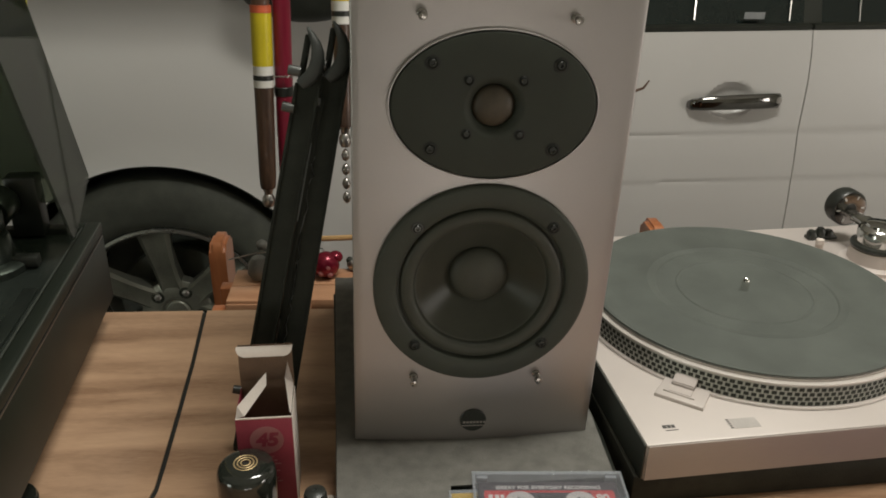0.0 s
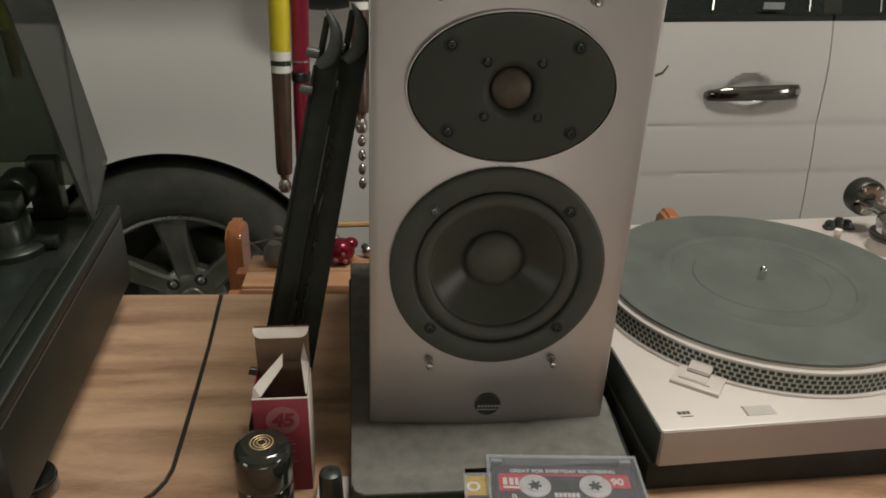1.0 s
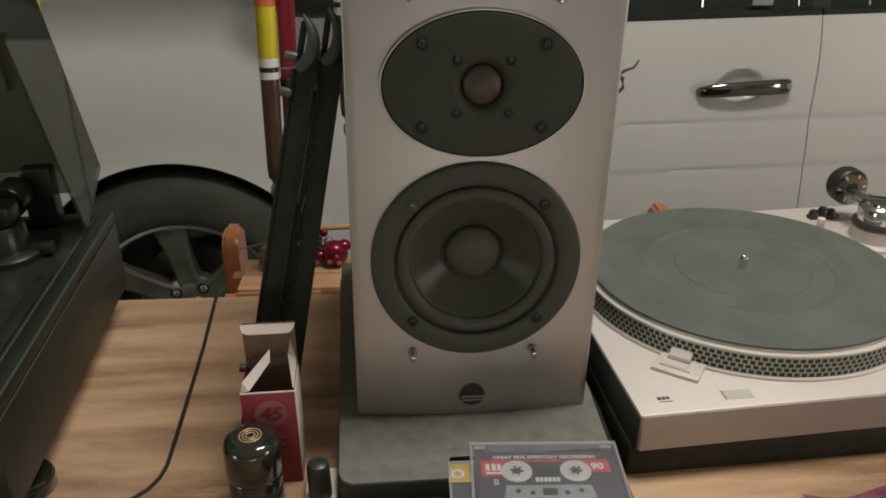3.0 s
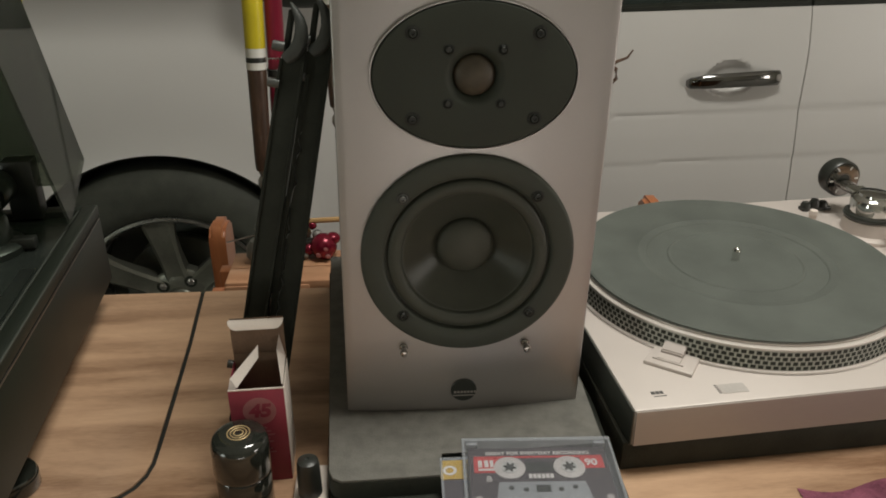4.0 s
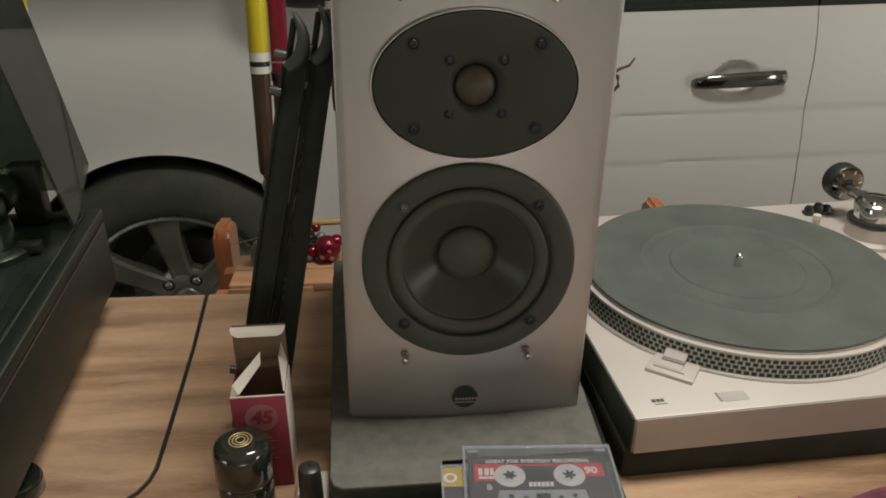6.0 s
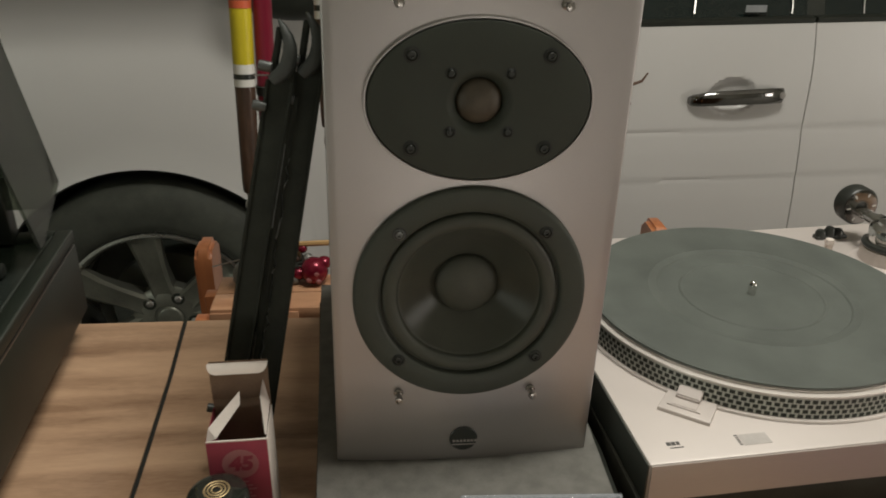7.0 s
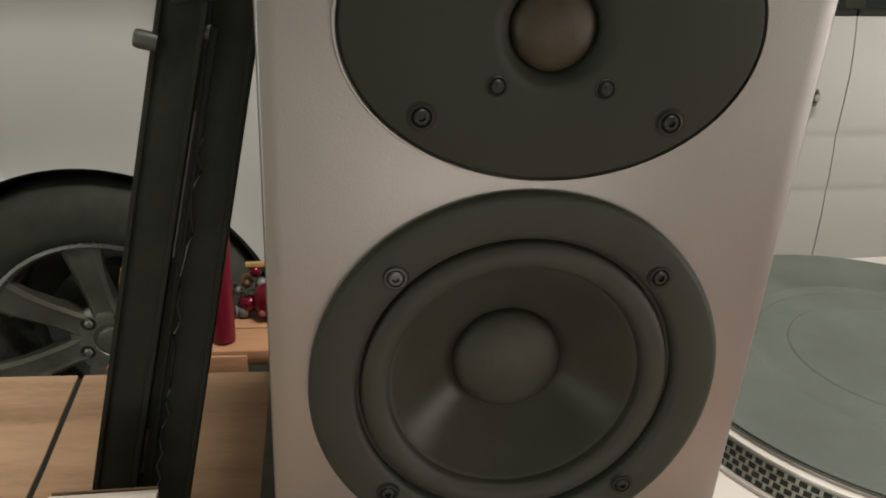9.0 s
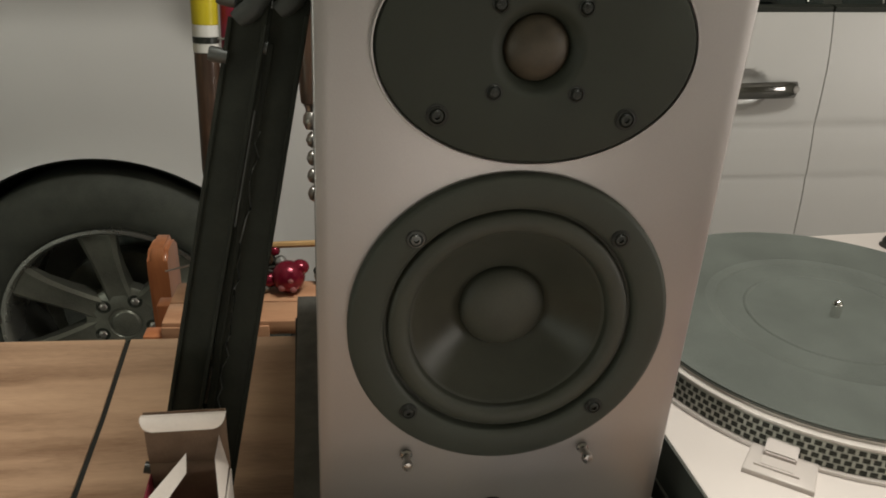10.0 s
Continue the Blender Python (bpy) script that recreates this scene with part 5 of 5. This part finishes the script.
hood = box(-1.45, -0.10, CY - 0.012, CY + 1.62, 0.9655 - FLOOR, 0.985 - FLOOR, 0.008)
part("hood", hood, M_CARPAINT, car)
part("roof", box(0.35, 2.5, CY + 0.28, CY + 1.40, 1.38, 1.43, 0.02), M_CARPAINT, car)


def glass_band(xa, xb):
    bm = bmesh.new()
    n = 12
    lo = [bm.verts.new((xa + (xb - xa) * i / n, CY + 0.040, sill(xa + (xb - xa) * i / n) + 0.010 - FLOOR)) for i in range(n + 1)]
    hi = [bm.verts.new((xa + (xb - xa) * i / n + 0.05, CY + 0.26, 1.375)) for i in range(n + 1)]
    for i in range(n):
        bm.faces.new((lo[i], lo[i + 1], hi[i + 1], hi[i]))
    return bm


for xa, xb in ((0.10, 0.885), (0.925, 1.95)):
    part("side_window", glass_band(xa, xb), M_GLASSCAR, car, "dark side window")
part("window_sticker", box(0.745, 0.790, CY + 0.0302, CY + 0.0320, 0.930 - FLOOR, 0.944 - FLOOR), M_TAPEGREY, car, "small pale sticker behind the glass")
# Thin tubes draw the pale upright streaks in the window.
for x in (0.640, 0.852, 1.010):
    part("window_streak", tube([(x, CY + 0.041, 0.925 - FLOOR), (x + 0.012, CY + 0.080, 0.99 - FLOOR), (x + 0.03, CY + 0.135, 1.12 - FLOOR)], 0.0022, 6), M_STEEL, car, "thin bright upright line in the side window")
pil = glass_band(0.8855, 0.9245)
part("pillar", pil, M_CARBLACK, car)
for xa, xb in ((0.02, 0.8950), (0.9005, 1.98)):
    bm = bmesh.new()
    n = 16
    ring = []
    for i in range(n + 1):
        x = xa + (xb - xa) * i / n
        s = sill(x) - FLOOR
        ring.append([bm.verts.new(c) for c in ((x, CY + 0.020, s + 0.0005), (x, CY + 0.018, s + 0.010), (x, CY + 0.024, s + 0.0125), (x, CY + 0.055, s + 0.0125), (x, CY + 0.055, s + 0.0005))])
    for a, b in zip(ring, ring[1:]):
        for k in range(5):
            bm.faces.new((a[k], a[(k + 1) % 5], b[(k + 1) % 5], b[k]))
    bm.faces.new(ring[0])
    bm.faces.new(ring[-1])
    part("window_trim", bm, M_CARBLACK, car, "black window trim")
# handle
hpts = [(0.636, -0.004, 0.7580), (0.642, -0.012, 0.7590), (0.670, -0.022, 0.7640), (0.735, -0.027, 0.7690), (0.800, -0.024, 0.7720), (0.836, -0.016, 0.7720), (0.845, -0.006, 0.7700)]
bm = bmesh.new()
rings = []
for i, (x, y, z) in enumerate((x, y, z - 0.006 - 0.02 * max(0, x - 0.70)) for x, y, z in hpts):
    hz = (0.007, 0.0125, 0.0155, 0.0165, 0.0168, 0.0168, 0.0125)[i]
    hy = (0.004, 0.006, 0.007, 0.007, 0.007, 0.007, 0.005)[i]
    rings.append([bm.verts.new((x, skin(x, z) * 0 + CY + 0.003 + y + hy * math.cos(2 * math.pi * k / 12), z - FLOOR + hz * math.sin(2 * math.pi * k / 12))) for k in range(12)])
for a, b in zip(rings, rings[1:]):
    for k in range(12):
        bm.faces.new((a[k], a[(k + 1) % 12], b[(k + 1) % 12], b[k]))
bm.faces.new(rings[0])
bm.faces.new(rings[-1])
handle = part("door_handle", bm, M_DARKCHROME, door, "chrome door handle", smooth=60)
lock = part("lock", lathe([(0, 0.003), (0.006, 0.0028), (0.0075, 0.001), (0.0075, -0.004)], 20, "y"), M_STEEL, door, "", pose(0.833, CY - 0.020, 0.7655 - FLOOR))
# mirror
mir = bmesh.new()
bmesh.ops.create_uvsphere(mir, u_segments=32, v_segments=20, radius=1)
for v in mir.verts:
    v.co = Vector((-0.178 + 0.140 * v.co.x, CY - 0.060 + 0.050 * v.co.y, 1.035 - FLOOR + (0.105 if v.co.z < 0 else 0.08) * math.copysign(abs(v.co.z) ** 0.8, v.co.z)))
part("door_mirror", mir, M_CARBLACK, car, "black door mirror")
part("mirror_arm", box(-0.16, -0.08, CY - 0.08, CY + 0.06, 0.955 - FLOOR, 0.985 - FLOOR, 0.008), M_CARBLACK, car)
# wheel
WM = pose(WX, CY + 0.012, WZC - 0.031 - FLOOR) @ Matrix.Diagonal((1.15, 1.0, 1.15, 1))
tyre_prof = [(0.205, 0.000), (0.212, 0.012), (0.230, 0.020), (0.262, 0.022), (0.288, 0.014), (0.302, -0.004), (0.306, -0.030), (0.306, -0.160), (0.290, -0.185), (0.205, -0.185)]
wheel = part("wheel", lathe(tyre_prof, 72, "y"), M_TYRE, car, "black tyre on a silver alloy rim", WM)
rim_prof = [(0.2075, 0.004), (0.2060, 0.012), (0.2000, 0.013), (0.1950, 0.006), (0.1910, -0.012), (0.1850, -0.060), (0.1800, -0.150)]
part("rim", lathe(rim_prof, 72, "y"), M_LIP, wheel, "alloy rim")
part("brake_disc", lathe([(0.0, -0.085), (0.125, -0.085), (0.128, -0.090), (0.128, -0.105), (0, -0.105)], 48, "y"), M_BRAKE, wheel)
part("rim_back", lathe([(0.0, -0.150), (0.1795, -0.150)], 48, "y"), M_BRAKE, wheel)
hub = part("hub", lathe([(0.0, -0.026), (0.022, -0.026), (0.025, -0.0275), (0.027, -0.032), (0.030, -0.032), (0.032, -0.029), (0.066, -0.030), (0.073, -0.036), (0.075, -0.060), (0, -0.060)], 48, "y"), M_ALLOY, wheel)
for k in range(5):
    a = radians(72 * k + 64)
    well = part("lug_well", lathe([(0.0135, -0.0290), (0.0130, -0.0282), (0.0118, -0.0284), (0.0112, -0.0292), (0, -0.0293)], 20, "y"), M_BARBLACK, hub, "dark lug well", pose(0.050 * math.cos(a), 0, 0.050 * math.sin(a)))
    part("lug_nut", lathe([(0.0080, -0.0292), (0.0080, -0.0275), (0.0060, -0.0255), (0.0030, -0.0245), (0, -0.0243)], 6, "y"), M_STEEL, hub, "", pose(0.050 * math.cos(a), 0, 0.050 * math.sin(a)))


def spoke():
    bm = bmesh.new()
    secs = [(0.045, 0.026, 0.030, 0.040), (0.075, 0.0225, 0.022, 0.040), (0.115, 0.0235, 0.010, 0.032), (0.155, 0.0270, 0.000, 0.024), (0.188, 0.0325, -0.004, 0.018), (0.199, 0.0380, -0.004, 0.016)]
    rings = []
    for r, w, y, dep in secs:
        rings.append([bm.verts.new(c) for c in ((-w, y + dep, r), (-w, y + 0.006, r), (-w * 0.72, y, r), (-w * 0.5, y + 0.003, r), (w * 0.5, y + 0.003, r), (w * 0.72, y, r), (w, y + 0.006, r), (w, y + dep, r))])
    for a, b in zip(rings, rings[1:]):
        for k in range(8):
            bm.faces.new((a[k], a[(k + 1) % 8], b[(k + 1) % 8], b[k]))
    bm.faces.new(rings[0])
    bm.faces.new(rings[-1])
    return bm


sp = finish(spoke(), "spoke", M_ALLOY, 35)
for k in range(7):
    s = new("spoke", sp)
    s.parent = wheel
    s.matrix_basis = pose(0, 0, 0, 0, 360 / 7 * k - 6, 0)
# arch liner
bm = bmesh.new()
n = 40
a0 = [bm.verts.new((WX + (AR - 0.004) * math.cos(math.pi * i / n), CY - 0.006, WZC - FLOOR + (AR - 0.004) * math.sin(math.pi * i / n))) for i in range(n + 1)]
a1 = [bm.verts.new((WX + (AR - 0.004) * math.cos(math.pi * i / n), CY + 0.30, WZC - FLOOR + (AR - 0.004) * math.sin(math.pi * i / n))) for i in range(n + 1)]
for i in range(n):
    bm.faces.new((a0[i], a0[i + 1], a1[i + 1], a1[i]))
bm.faces.new(a1)
part("arch_liner", bm, M_CARBLACK, car, "black wheel-arch liner")
part("far_wheel", lathe(tyre_prof, 40, "y"), M_TYRE, car, "", pose(WX, CY + 1.75, WZC - 0.031 - FLOOR, 0, 0, 180) @ Matrix.Diagonal((1.15, 1.0, 1.15, 1)))
for y, r in ((CY + 0.012, 0), (CY + 1.63, 180)):
    part("rear_wheel", lathe(tyre_prof + [(0, -0.185)], 40, "y"), M_TYRE, car, "", pose(2.15, y, WZC - 0.031 - FLOOR, 0, 0, r) @ Matrix.Diagonal((1.15, 1.0, 1.15, 1)))
